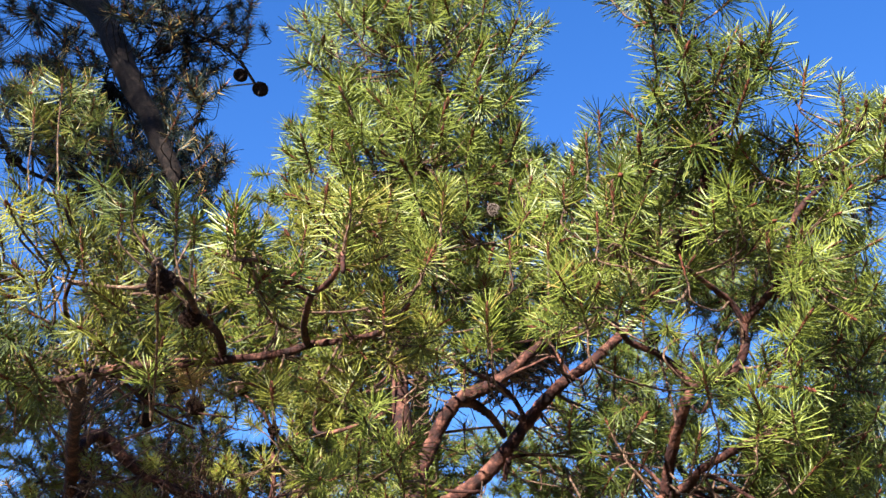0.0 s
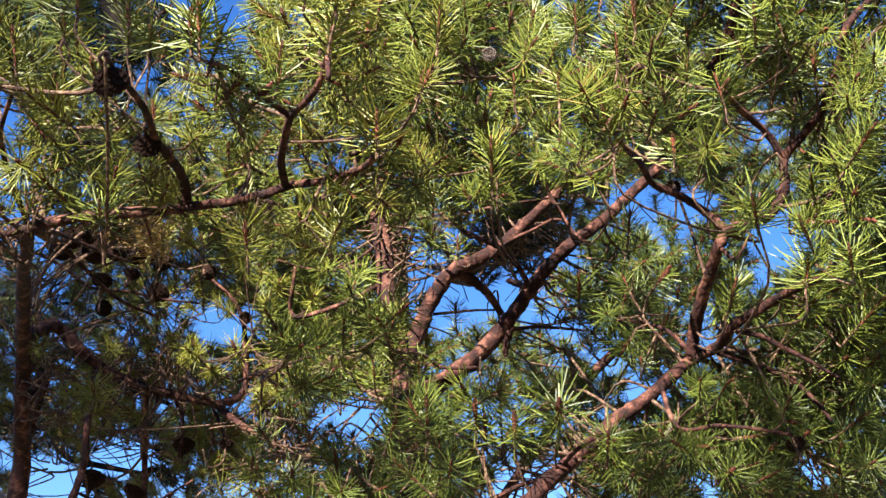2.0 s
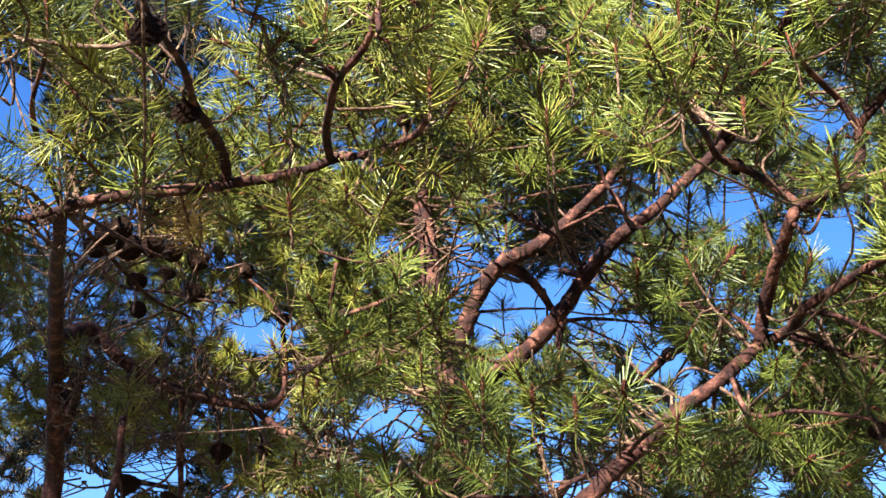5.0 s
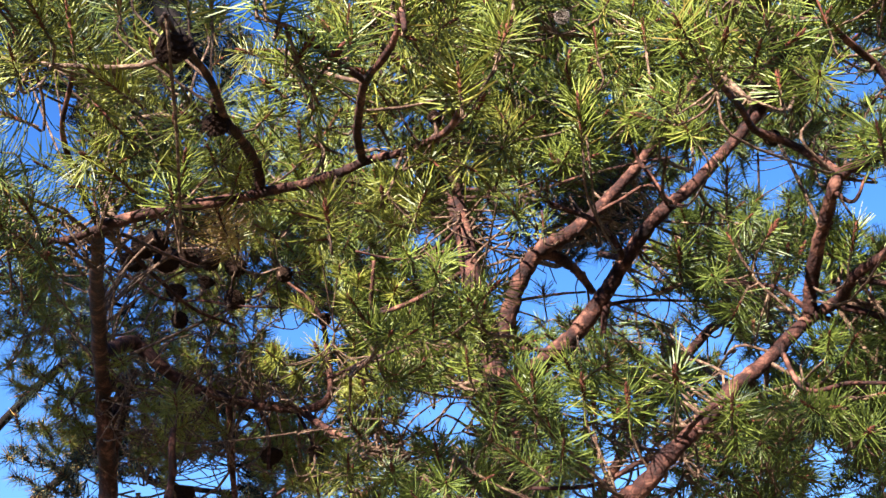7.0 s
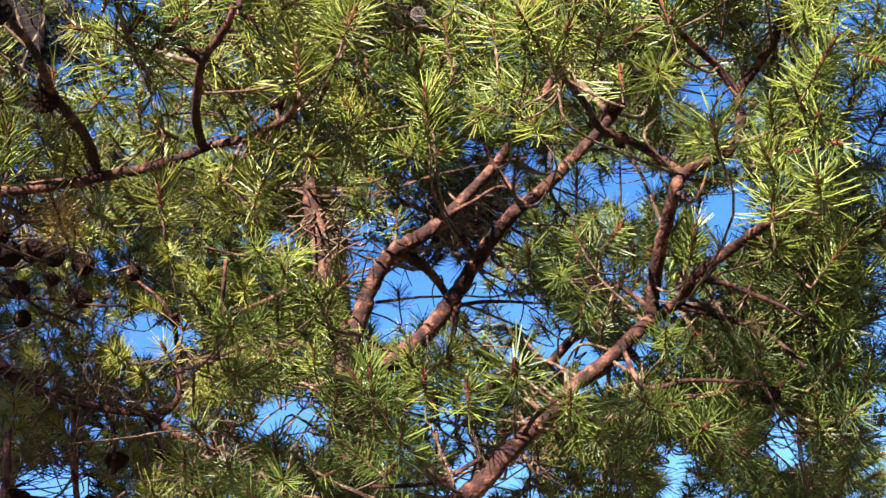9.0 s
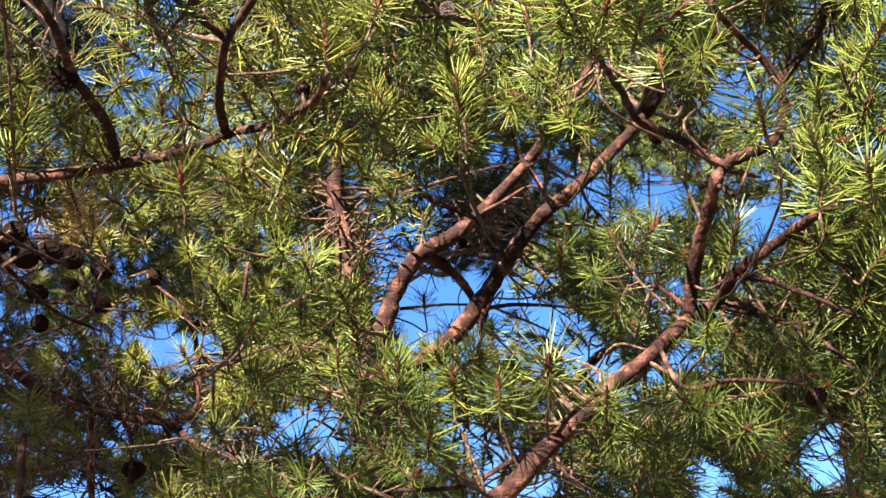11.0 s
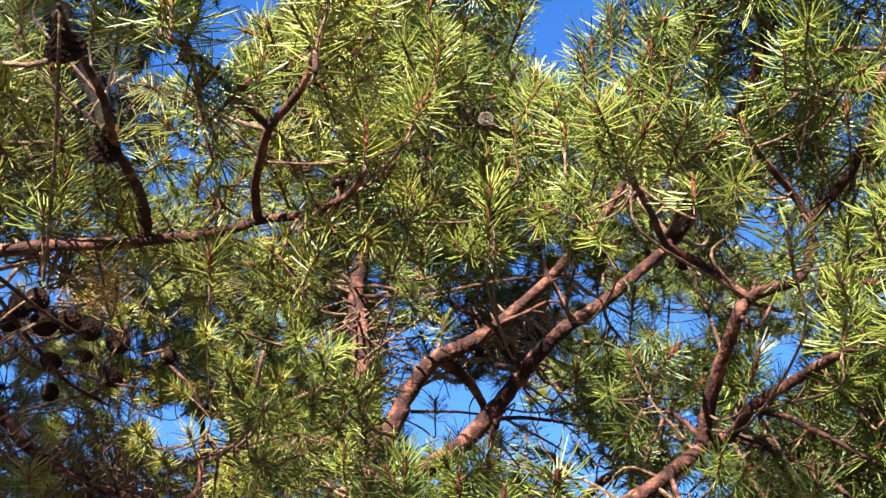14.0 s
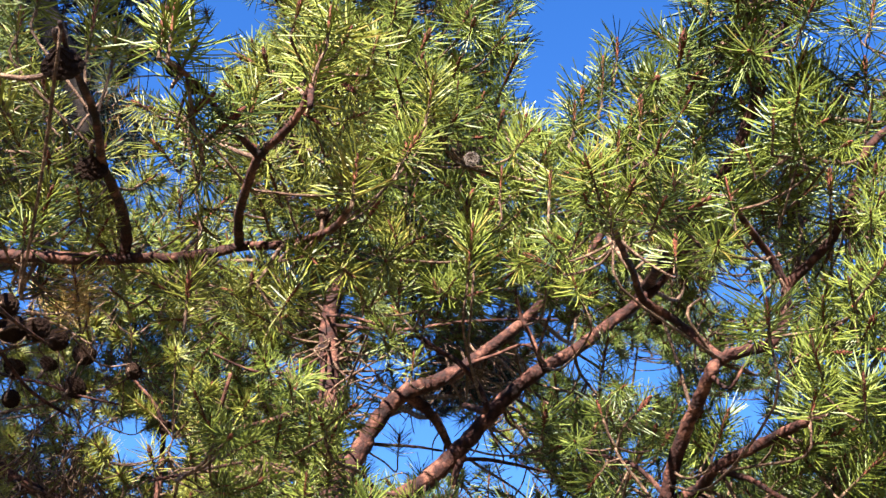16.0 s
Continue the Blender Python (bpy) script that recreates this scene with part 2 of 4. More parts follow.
def foliage(branch, centre, radii, count, mat=None, size=1.0, far=None):
    """A spray of shoots about centre, carried by a side branch and twigs of the given branch."""
    tree = branch.parent
    t = TREES[tree.name]
    mat = mat or t["needles"]
    rng = random.Random(hash((round(centre[0] * 100), round(centre[1] * 100), round(centre[2] * 100))))
    c = Vector(centre)
    root = nearest(t["paths"][branch.name], c - Vector((0, 0, 0.25 * (c - nearest(t["paths"][branch.name], c)).length)))
    reach = (c - root).length
    if far is None:
        far = centre[1] > 2.35
    carriers = [root]
    if reach > 0.10:
        side = curve_between(root, c, ((c - root).normalized() + Vector((0, 0, 0.5))).normalized(), rng, 0.14)
        carriers = side[len(side) // 3:]
    spots = []
    for _ in range(count * 6):
        d = Vector((rng.gauss(0, 1), rng.gauss(0, 1), rng.gauss(0, 1))).normalized() * rng.random() ** 0.37
        q = c + Vector((d.x * radii[0], d.y * radii[1], d.z * radii[2]))
        if not is_open(q, size) and not (keeps_sun_off(q) and rng.random() < 0.95) and free_spot(q, 0.058 * size if size < 1.3 else 0.052 * size):
            spots.append(q)
        if len(spots) == count:
            break
    if reach > 0.10 and len(spots) > 3:
        vs, fs = tube(side, min(0.0035 + reach * 0.005, 0.008), 0.0022, 6, 0.2)
        part("twig", mesh_of("twig", vs, fs, (TWIG,), smooth=True), branch)
    for q in spots:
        a = nearest(carriers, q)
        away = (q - a)
        out = (away.normalized() * 0.6 + Vector((0, -0.7, 0.36)) + Vector((rng.gauss(0, 1), rng.gauss(0, 1), rng.gauss(0, 1))) * 0.38).normalized()
        q2 = q - out * 0.05
        tw = curve_between(a, q2, out, rng)
        if any((p - VIEW_SPOT).length < far_off and ((p - VIEW_SPOT).normalized() - way).length < wide for way, far_off, wide in LOOSE for p in tw):
            continue
        turn = out.to_track_quat("Z", "Y").to_matrix().to_4x4() @ Matrix.Rotation(rng.uniform(0, 6.28), 4, "Z")
        m = Matrix.Translation(q2) @ turn @ Matrix.Scale(size * rng.uniform(0.70, 1.02), 4)
        place_shoot(branch, tw, m, mat, far, centre[1] < 2.6, rng)


def place_shoot(branch, tw, m, mat, far, fine, rng):
    """One shoot at the end of its twig: a part of its own, or one of the joined rest."""
    t = TREES[branch.parent.name]
    if not far and t["tufts"] < 300:
        t["tufts"] += 1
        vs, fs = tube(tw, 0.0026, 0.0022, 5, 0.1)
        part("twig", mesh_of("twig", vs, fs, (TWIG,), smooth=True), branch)
        part("needle_tuft", shoot_mesh(rng.randrange(len(SHOOTS)), mat), branch, "", m)
        return
    tube(tw, 0.0025, 0.0020, 5 if fine else 3, 0, t["tv"], t["tf"])
    va, fa, sa = SHOOT_ARRAYS[rng.randrange(len(SHOOTS)) if fine else len(SHOOTS) + rng.randrange(len(FAR_SHOOTS))]
    mm = np.array(m)
    slot = {GREEN_SHADED.name: 3, DRY.name: 4, NEEDLES_SHADED.name: 5}.get(mat.name, 0)
    t["v"].append(va @ mm[:3, :3].T + mm[:3, 3])
    t["f"].append((fa, t["n"]))
    t["s"] += [k or slot for k in sa]
    t["n"] += len(va)


def shoot(branch, spot, way, size, mat=None):
    """One single shoot on a long twig of its own."""
    t = TREES[branch.parent.name]
    rng = random.Random(int(spot[0] * 1000) * 31 + int(spot[2] * 1000))
    q, out = Vector(spot), Vector(way).normalized()
    path = [p for p in t["paths"][branch.name] if p.z < q.z + 0.05] or t["paths"][branch.name]
    tw = curve_between(nearest(path, q - out * 0.08), q, out, rng)
    free_spot(q, 0)
    d = q + out * 0.03 - VIEW_SPOT
    VIEW_CLEARED.append((d.normalized(), d.length - 0.06, 0.03 / d.length))
    turn = out.to_track_quat("Z", "Y").to_matrix().to_4x4()
    place_shoot(branch, tw, Matrix.Translation(q) @ turn @ Matrix.Scale(size, 4), mat or t["needles"], False, True, rng)


def bare(branch, centre, radii, count):
    """Dead, bare, crooked twigs about centre."""
    t = TREES[branch.parent.name]
    rng = random.Random(int(centre[0] * 1000) * 17 + int(centre[2] * 1000))
    c = Vector(centre)
    for _ in range(count):
        q = c + Vector((rng.uniform(-1, 1) * radii[0], rng.uniform(-1, 1) * radii[1], rng.uniform(-1, 1) * radii[2]))
        if is_open(q, 0.3):
            continue
        a = rng.choice(sorted(t["paths"][branch.name], key=lambda p: (p - q).length_squared)[:9])
        if (a - q).length > 0.35:
            a = c.lerp(q, 0.2)
        e = q + Vector((rng.gauss(0, 0.05), rng.gauss(0, 0.05), rng.gauss(-0.01, 0.04)))
        out = Vector((rng.gauss(0, 1), rng.gauss(0, 1), rng.gauss(0, 1))).normalized()
        tube(spline([a, a.lerp(q, 0.5) + out * 0.07, q, e], 4), 0.0036, 0.0012, 5, 0.2, t["tv"], t["tf"])


def finish(tree):
    """Joins the shoots that are too many or too far to be told apart."""
    t = TREES[tree.name]
    if t["v"]:
        verts = np.concatenate(t["v"])
        faces = [tuple(i + o for i in f) for fa, o in t["f"] for f in fa]
        tagged(part("needle_foliage", mesh_of("needle_foliage", verts.tolist(), faces, (t["needles"], TWIG, BUD, GREEN_SHADED, DRY, NEEDLES_SHADED), t["s"]), tree), kind="stuff")
        tagged(part("brushwood", mesh_of("brushwood", t["tv"], t["tf"], (TWIG if t["bark"] is not SHADED_BARK else SHADED_BARK,), smooth=True), tree), kind="stuff")


def cone_mesh(mat):
    """An open ripe cone along -z from its stalk at the top: woody scales in spirals, each with a raised end."""
    vs, fs = [], []
    tube([Vector((0, 0, 1.0)), Vector((0, 0, 0.6)), Vector((0, 0, -0.5))], 0.12, 0.18, 7, 0, vs, fs)
    for i in range(76):
        f = (i + 0.5) / 76
        z = 0.68 - 1.35 * f
        r = math.sin(math.pi * (0.16 + 0.80 * f)) ** 0.8 * 0.95
        az = i * 2.39996
        o = Vector((math.cos(az), math.sin(az), 0))
        s = Vector((-o.y, o.x, 0))
        tilt = 0.55 - 0.9 * f
        d = (o * math.cos(tilt) + Vector((0, 0, -math.sin(tilt) - 0.35))).normalized()
        up = s.cross(d)
        root = Vector((0, 0, z)) + o * 0.12
        b = len(vs)
        wide = 0.16 * (0.7 + 0.5 * math.sin(math.pi * f))
        for along, half, thick in ((0.0, 0.06, 0.03), (0.70, wide, 0.04), (0.92, wide * 0.95, 0.11), (1.04, wide * 0.25, 0.03)):
            q = root + d * (r * along)
            vs += [q - s * half - up * thick, q + s * half - up * thick, q + s * half + up * thick, q - s * half + up * thick]
        for k in range(3):
            for j in range(4):
                a, c = b + k * 4 + j, b + k * 4 + (j + 1) % 4
                fs.append((a, c, c + 4, a + 4))
        fs.append((b + 12, b + 13, b + 14, b + 15))
    return mesh_of("pine_cone", vs, fs, (mat,))


CONE_MESH = {m.name: cone_mesh(m) for m in (CONE, CONE_SUNLIT)}


def cone(branch, m, size, mat=CONE):
    """A ripe cone on a stalk of the branch; shoots hiding it from the camera are left out."""
    if mat is CONE_SUNLIT:
        SUNNY.append((*m.translation, size * 1.2 + 0.04))
        v = m.translation - VIEW_SPOT
        LOOSE.append((v.normalized(), v.length, size * 1.3 / v.length))
    label = "dark brown open pine cone" if mat is CONE else "pale open pine cone with sunlight put into its colour"
    d = m.translation - VIEW_SPOT
    VIEW_CLEARED.append((d.normalized(), d.length, (size * 0.75 + (0.030 if mat is CONE else 0.050)) / d.length))
    top = m @ Vector((0, 0, size * 0.9))
    path = TREES[branch.parent.name]["paths"][branch.name]
    a = nearest(path, top)
    out = (top - m.translation).normalized()
    vs, fs = tube(spline([a, a.lerp(top, 0.5) + Vector((0, 0, 0.02)), top + out * 0.02, top], 3), 0.004, 0.003, 5, 0.1)
    part("twig", mesh_of("twig", vs, fs, (TWIG,), smooth=True), branch)
    return part("pine_cone", CONE_MESH[mat.name], branch, label, m @ Matrix.Scale(size, 4))


# ---- ground ----
def ground_sheet():
    m, n, l, b = material("forest_floor")
    a, c = n.new("ShaderNodeTexNoise"), n.new("ShaderNodeTexNoise")
    a.inputs["Scale"].default_value, c.inputs["Scale"].default_value = 0.6, 30
    tc = n.new("ShaderNodeTexCoord")
    l.new(tc.outputs["Object"], a.inputs["Vector"])
    l.new(tc.outputs["Object"], c.inputs["Vector"])
    mx = n.new("ShaderNodeMix")
    mx.data_type = "RGBA"
    l.new(c.outputs["Fac"], mx.inputs["Factor"])
    l.new(ramp(n, l, a.outputs["Fac"], [(0.35, (0.05, 0.035, 0.02)), (0.65, (0.035, 0.05, 0.016))]), mx.inputs["A"])
    mx.inputs["B"].default_value = (0.085, 0.06, 0.035, 1)
    l.new(mx.outputs["Result"], b.inputs["Base Color"])
    b.inputs["Roughness"].default_value = 0.95
    vs, fs = [], []
    rings = [0, 1, 2, 3, 4, 6, 8, 11, 15, 20, 40, 120, 500, 2000]
    for i, r in enumerate(rings):
        for k in range(40):
            a = 2 * math.pi * k / 40
            x, y = r * math.cos(a), 3 + r * math.sin(a)
            vs.append((x, y, 0.10 * noise.noise(Vector((x * 0.4, y * 0.4, 0))) if 0 < r < 30 else 0))
    for i in range(len(rings) - 1):
        for k in range(40):
            a, c = i * 40 + k, i * 40 + (k + 1) % 40
            fs.append((a, c, c + 40, a + 40))
    tagged(new("ground", mesh_of("ground", vs, fs, (m,), smooth=True)), "brown forest floor of fallen needles and grass", "ground", kind="structure")


def woodland():
    """Unseen pine rows added to block low sky light: trunks, drooping leafy fans, lower ahead, under the camera's view.
    """
    rng = random.Random(77)
    vs, fs, slots = [], [], []
    for row, far in enumerate((17.0, 21.0)):
        for k in range(44):
            az = 2 * math.pi * (k + 0.5 * row) / 44 + rng.uniform(-0.04, 0.04)
            d = far + rng.uniform(-1.5, 1.5)
            ahead = math.cos(az) > 0.2
            tall = 1.6 + d * math.tan(radians(rng.uniform(7, 10) if ahead else rng.uniform(15, 21)))
            x, y = d * math.sin(az), d * math.cos(az)
            tube([Vector((x, y, -0.1)), Vector((x, y, tall * 0.5)), Vector((x, y, tall))], 0.13, 0.02, 6, 0.2, vs, fs)
            slots += [1] * (len(fs) - len(slots))
            for _ in range(230):
                f = rng.random() ** 0.7
                h = tall * (0.16 + 0.84 * f)
                a, reach = rng.uniform(0, 2 * math.pi), (1.15 - f) * 1.5 * rng.uniform(0.3, 1.0)
                c = Vector((x + math.cos(a) * reach, y + math.sin(a) * reach, h - reach * 0.15))
                o = Vector((math.cos(a), math.sin(a), rng.uniform(-0.5, 0.4)))
                w = o.orthogonal().normalized() * rng.uniform(0.10, 0.24)
                u = o.cross(w)
                i = len(vs)
                vs += [c - o * 0.3, c + w, c + u, c - w, c + o * 0.35]
                fs += [(i, i + 1, i + 4), (i, i + 2, i + 4), (i, i + 3, i + 4)]
                slots += [0, 0, 0]
    ob = new("woodland", mesh_of("woodland", vs, fs, (GREEN_SHADED, SHADED_BARK), slots))
    tagged(ob, "green pine woods, unseen, added all round to block low sky light", "woods", kind="stuff")


ground_sheet()
woodland()
main_pine = pine("sunlit pine with reddish bark and yellow-green needles", -0.05, 3.0, NEEDLES, BARK)
left_pine = pine("pine with dark red stem, hanging cones and bushy green shoots", -1.35, 3.3, NEEDLES_WARM, BARK)
# Unseen pine behind the camera, added only to shade the crowns.
shade_pine = pine("tall dense dark-needled pine, unseen, added behind the camera to throw shade", -4.66, -2.2, NEEDLES_SHADED, SHADED_BARK)
back_pine = pine("green pine standing behind the sunlit one", -0.15, 5.6, GREEN_SHADED, BARK)
# Far pine: materials hold its shade as near-black colour.
far_pine = pine("tall shaded pine with small cones, shade painted into needles and bark", -4.6, 7.0, NEEDLES_SHADED, SHADED_BARK)

# -- boughs --
# Gaps placed by direction from the camera, to fit the sky it sees.
view_gap((0.640, 2.770, 3.256), 0.045)
view_gap((0.830, 2.642, 3.072), 0.050)
view_gap((0.795, 2.501, 3.336), 0.033)
view_gap((0.064, 3.433, 3.287), 0.034)
view_gap((0.222, 3.412, 3.326), 0.028)
view_gap((-0.325, 3.325, 3.490), 0.024)
view_gap((-0.846, 3.804, 3.443), 0.044)
view_gap((-0.710, 3.806, 3.437), 0.032)
view_gap((-0.325, 3.574, 3.023), 0.037)
view_gap((-1.324, 4.316, 3.119), 0.060)
view_gap((0.431, 3.057, 2.930), 0.028)
view_gap((0.148, 2.913, 2.562), 0.029)
view_gap((0.989, 3.086, 2.662), 0.027)
view_gap((0.396, 2.407, 3.984), 0.126)
view_gap((0.317, 2.475, 3.895), 0.067)
view_gap((0.524, 2.362, 4.039), 0.089)
view_gap((-0.503, 2.448, 3.969), 0.062)
view_gap((-0.673, 2.707, 3.993), 0.093)
view_gap((0.389, 2.620, 4.242), 0.130)
view_gap((1.089, 2.270, 3.914), 0.097)
view_gap((-1.420, 2.971, 3.867), 0.055)
view_gap((-1.323, 3.500, 3.451), 0.03)
view_gap((-0.761, 3.600, 3.316), 0.045)
view_gap((-0.274, 3.300, 2.888), 0.05)
view_gap((-1.265, 3.600, 2.785), 0.09)
view_gap((-1.000, 3.600, 2.875), 0.04)
view_gap((0.453, 3.000, 2.914), 0.035)
view_gap((0.506, 3.000, 2.810), 0.02)
view_gap((0.260, 3.000, 2.596), 0.03)
view_gap((0.668, 3.000, 2.584), 0.035)
view_gap((0.955, 3.000, 2.589), 0.04)
view_gap((-0.100, 3.200, 3.420), 0.02)
view_gap((0.895, 2.800, 3.157), 0.045)
view_gap((0.523, 2.900, 3.334), 0.042)
view_gap((0.572, 2.800, 3.009), 0.02)
view_gap((0.373, 2.800, 2.822), 0.02)
view_gap((-0.611, 3.000, 4.553), 0.055)
main_trunk = limb("trunk", main_pine, [(-0.050, 3.000, -0.100), (-0.070, 2.950, 1.200), (-0.092, 2.780, 2.445), (-0.107, 2.780, 2.725), (-0.126, 2.800, 2.883), (-0.151, 2.800, 3.042), (-0.169, 2.840, 3.230), (-0.184, 2.840, 3.353), (-0.154, 2.780, 3.555), (-0.119, 2.650, 3.982), (-0.119, 2.600, 3.850), (-0.093, 2.445, 4.300), (-0.087, 2.281, 4.582)], 0.042, 0.005, bare=(0.43, 0.6))
limb_b = limb("branch", main_pine, [(-0.112, 2.820, 2.854), (-0.080, 2.820, 2.936), (-0.046, 2.800, 3.009), (-0.013, 2.770, 3.056), (0.030, 2.740, 3.089), (0.087, 2.700, 3.097), (0.150, 2.670, 3.122), (0.213, 2.640, 3.167), (0.283, 2.600, 3.217), (0.330, 2.560, 3.258), (0.382, 2.500, 3.294), (0.443, 2.450, 3.368), (0.497, 2.400, 3.458)], 0.0250, 0.008, bare=(0.14, 0.62))
limb_fork = limb("branch", main_pine, [(0.035, 2.750, 3.089), (0.069, 2.760, 3.070), (0.108, 2.800, 3.055), (0.150, 2.860, 3.014)], 0.017, 0.0095, bare=(0, 1))
limb_a = limb("branch", main_pine, [(-0.095, 2.780, 2.740), (0.008, 2.660, 2.756), (0.087, 2.600, 2.795), (0.150, 2.570, 2.857), (0.208, 2.540, 2.924), (0.264, 2.500, 2.981), (0.320, 2.450, 3.013), (0.389, 2.450, 3.065), (0.484, 2.430, 3.149), (0.543, 2.400, 3.193), (0.590, 2.350, 3.234), (0.641, 2.300, 3.310), (0.678, 2.250, 3.393)], 0.0230, 0.008, bare=(0.22, 0.74))
limb_d = limb("branch", main_pine, [(-0.060, 2.900, 1.950), (0.071, 2.300, 2.243), (0.155, 2.160, 2.291), (0.213, 2.150, 2.347), (0.290, 2.160, 2.412), (0.344, 2.180, 2.468), (0.410, 2.200, 2.515), (0.473, 2.220, 2.573), (0.526, 2.240, 2.618), (0.571, 2.190, 2.627), (0.587, 2.100, 2.631), (0.641, 2.050, 2.650), (0.681, 1.980, 2.651), (0.707, 1.900, 2.636)], 0.0190, 0.0075, bare=(0.15, 0.97))
limb_d_up = limb("branch", main_pine, [(0.522, 2.240, 2.618), (0.528, 2.200, 2.666), (0.537, 2.120, 2.710), (0.547, 2.060, 2.734), (0.556, 2.000, 2.760), (0.576, 1.990, 2.786), (0.605, 1.960, 2.786), (0.649, 1.940, 2.795), (0.681, 1.930, 2.844), (0.691, 1.930, 2.913), (0.719, 1.890, 2.937), (0.747, 1.850, 2.960), (0.764, 1.800, 2.993), (0.775, 1.750, 3.031), (0.785, 1.700, 3.067), (0.914, 1.720, 3.209), (0.956, 1.680, 3.302)], 0.0138, 0.0055, bare=(0, 0.8))
limb_d_twig = limb("branch", main_pine, [(0.576, 1.990, 2.784), (0.550, 2.020, 2.840), (0.500, 2.020, 2.884), (0.439, 1.980, 2.893), (0.403, 1.900, 2.893), (0.356, 1.780, 2.862), (0.314, 1.660, 2.822)], 0.0095, 0.005, bare=(0, 0.95))
limb_y = limb("branch", main_pine, [(0.691, 1.930, 2.910), (0.655, 1.900, 2.954), (0.595, 1.830, 2.962), (0.542, 1.750, 2.958)], 0.0085, 0.005, bare=(0, 0.9))
limb_up2 = limb("branch", main_pine, [(0.556, 2.632, 3.304), (0.542, 2.019, 3.098), (0.580, 1.838, 3.114), (0.603, 1.769, 3.175), (0.626, 1.720, 3.263), (0.605, 1.679, 3.390), (0.539, 1.631, 3.567), (0.529, 1.596, 3.726)], 0.0144, 0.00492)
limb_up3 = limb("branch", main_pine, [(0.626, 1.720, 3.263), (0.672, 1.643, 3.360), (0.687, 1.587, 3.458)], 0.0064, 0.0041)
left_trunk = limb("trunk", left_pine, [(-1.350, 3.300, -0.100), (-1.300, 3.200, 1.200), (-1.360, 3.539, 2.663), (-1.284, 3.288, 2.921), (-1.237, 3.120, 3.025), (-1.084, 2.671, 3.017), (-0.929, 2.272, 2.914), (-0.797, 1.949, 2.819)], 0.036, 0.01148, bare=(0.55, 1))
left_fork = limb("branch", left_pine, [(-1.284, 3.288, 2.921), (-1.316, 3.548, 3.218), (-1.444, 3.768, 3.015), (-1.476, 3.864, 2.836)], 0.016, 0.0246, bare=(0.3, 1))
left_side = limb("branch", left_pine, [(-0.797, 1.949, 2.819), (-0.880, 1.983, 2.820), (-0.986, 2.018, 2.860), (-1.119, 2.045, 2.915)], 0.008, 0.00492)
left_up = limb("branch", left_pine, [(-0.797, 1.949, 2.819), (-0.801, 1.851, 2.855), (-0.784, 1.721, 2.886), (-0.719, 1.591, 2.918), (-0.728, 1.500, 2.982)], 0.0064, 0.00328)
bough = limb("branch", left_pine, [(-0.797, 1.949, 2.819), (-0.757, 1.930, 2.817), (-0.685, 1.930, 2.829), (-0.589, 1.920, 2.830), (-0.503, 1.910, 2.827), (-0.470, 1.900, 2.827), (-0.396, 1.890, 2.828), (-0.320, 1.860, 2.826), (-0.269, 1.850, 2.839), (-0.217, 1.840, 2.838), (-0.163, 1.800, 2.828), (-0.120, 1.740, 2.806), (-0.092, 1.650, 2.777), (-0.082, 1.580, 2.774)], 0.0125, 0.005, bare=(0, 0.9))
bough_up = limb("branch", left_pine, [(-0.477, 1.905, 2.828), (-0.474, 1.870, 2.849), (-0.468, 1.800, 2.845), (-0.465, 1.700, 2.819), (-0.466, 1.620, 2.802), (-0.448, 1.500, 2.769), (-0.446, 1.430, 2.758), (-0.447, 1.360, 2.738), (-0.446, 1.300, 2.724), (-0.432, 1.220, 2.688)], 0.0105, 0.003, bare=(0, 0.9))
bough_twig = limb("branch", left_pine, [(-0.279, 1.845, 2.839), (-0.273, 1.760, 2.836), (-0.255, 1.680, 2.834), (-0.232, 1.600, 2.827), (-0.197, 1.530, 2.808), (-0.167, 1.480, 2.813), (-0.152, 1.440, 2.829), (-0.147, 1.430, 2.782)], 0.0085, 0.0045, bare=(0, 0.8))
bough_twig2 = limb("branch", left_pine, [(-0.231, 1.600, 2.825), (-0.254, 1.560, 2.825), (-0.282, 1.500, 2.818), (-0.309, 1.450, 2.821), (-0.325, 1.370, 2.778)], 0.0065, 0.0034, bare=(0, 0.75))
low_branch = limb("branch", left_pine, [(-1.201, 2.999, 3.038), (-1.189, 3.200, 3.167), (-1.111, 3.250, 3.100), (-1.034, 3.300, 3.049), (-0.943, 3.320, 3.013), (-0.854, 3.340, 2.991), (-0.769, 3.340, 2.971), (-0.714, 3.340, 2.955), (-0.648, 3.300, 2.891), (-0.562, 3.250, 2.822), (-0.473, 3.200, 2.763), (-0.386, 3.150, 2.706)], 0.021, 0.0075, bare=(0.1, 0.8))
low_twig = limb("branch", left_pine, [(-0.714, 3.340, 2.955), (-0.659, 3.330, 2.964), (-0.618, 3.300, 2.987), (-0.616, 3.280, 3.059), (-0.621, 3.260, 3.140), (-0.626, 3.240, 3.195)], 0.013, 0.007, bare=(0, 0.95))
long_twig = limb("branch", main_pine, [(-0.089, 2.780, 2.784), (0.074, 2.620, 2.761), (0.008, 2.600, 2.758), (-0.085, 2.620, 2.784), (-0.192, 2.640, 2.806), (-0.273, 2.580, 2.798), (-0.354, 2.560, 2.769), (-0.441, 2.550, 2.734), (-0.491, 2.550, 2.718)], 0.0055, 0.003, bare=(0.1, 1))
twig_a = limb("branch", main_pine, [(-0.175, 2.830, 3.233), (-0.206, 2.700, 3.123), (-0.257, 2.650, 3.063), (-0.306, 2.600, 3.029), (-0.366, 2.580, 3.035), (-0.410, 2.550, 3.038)], 0.0042, 0.0026, bare=(0, 1))
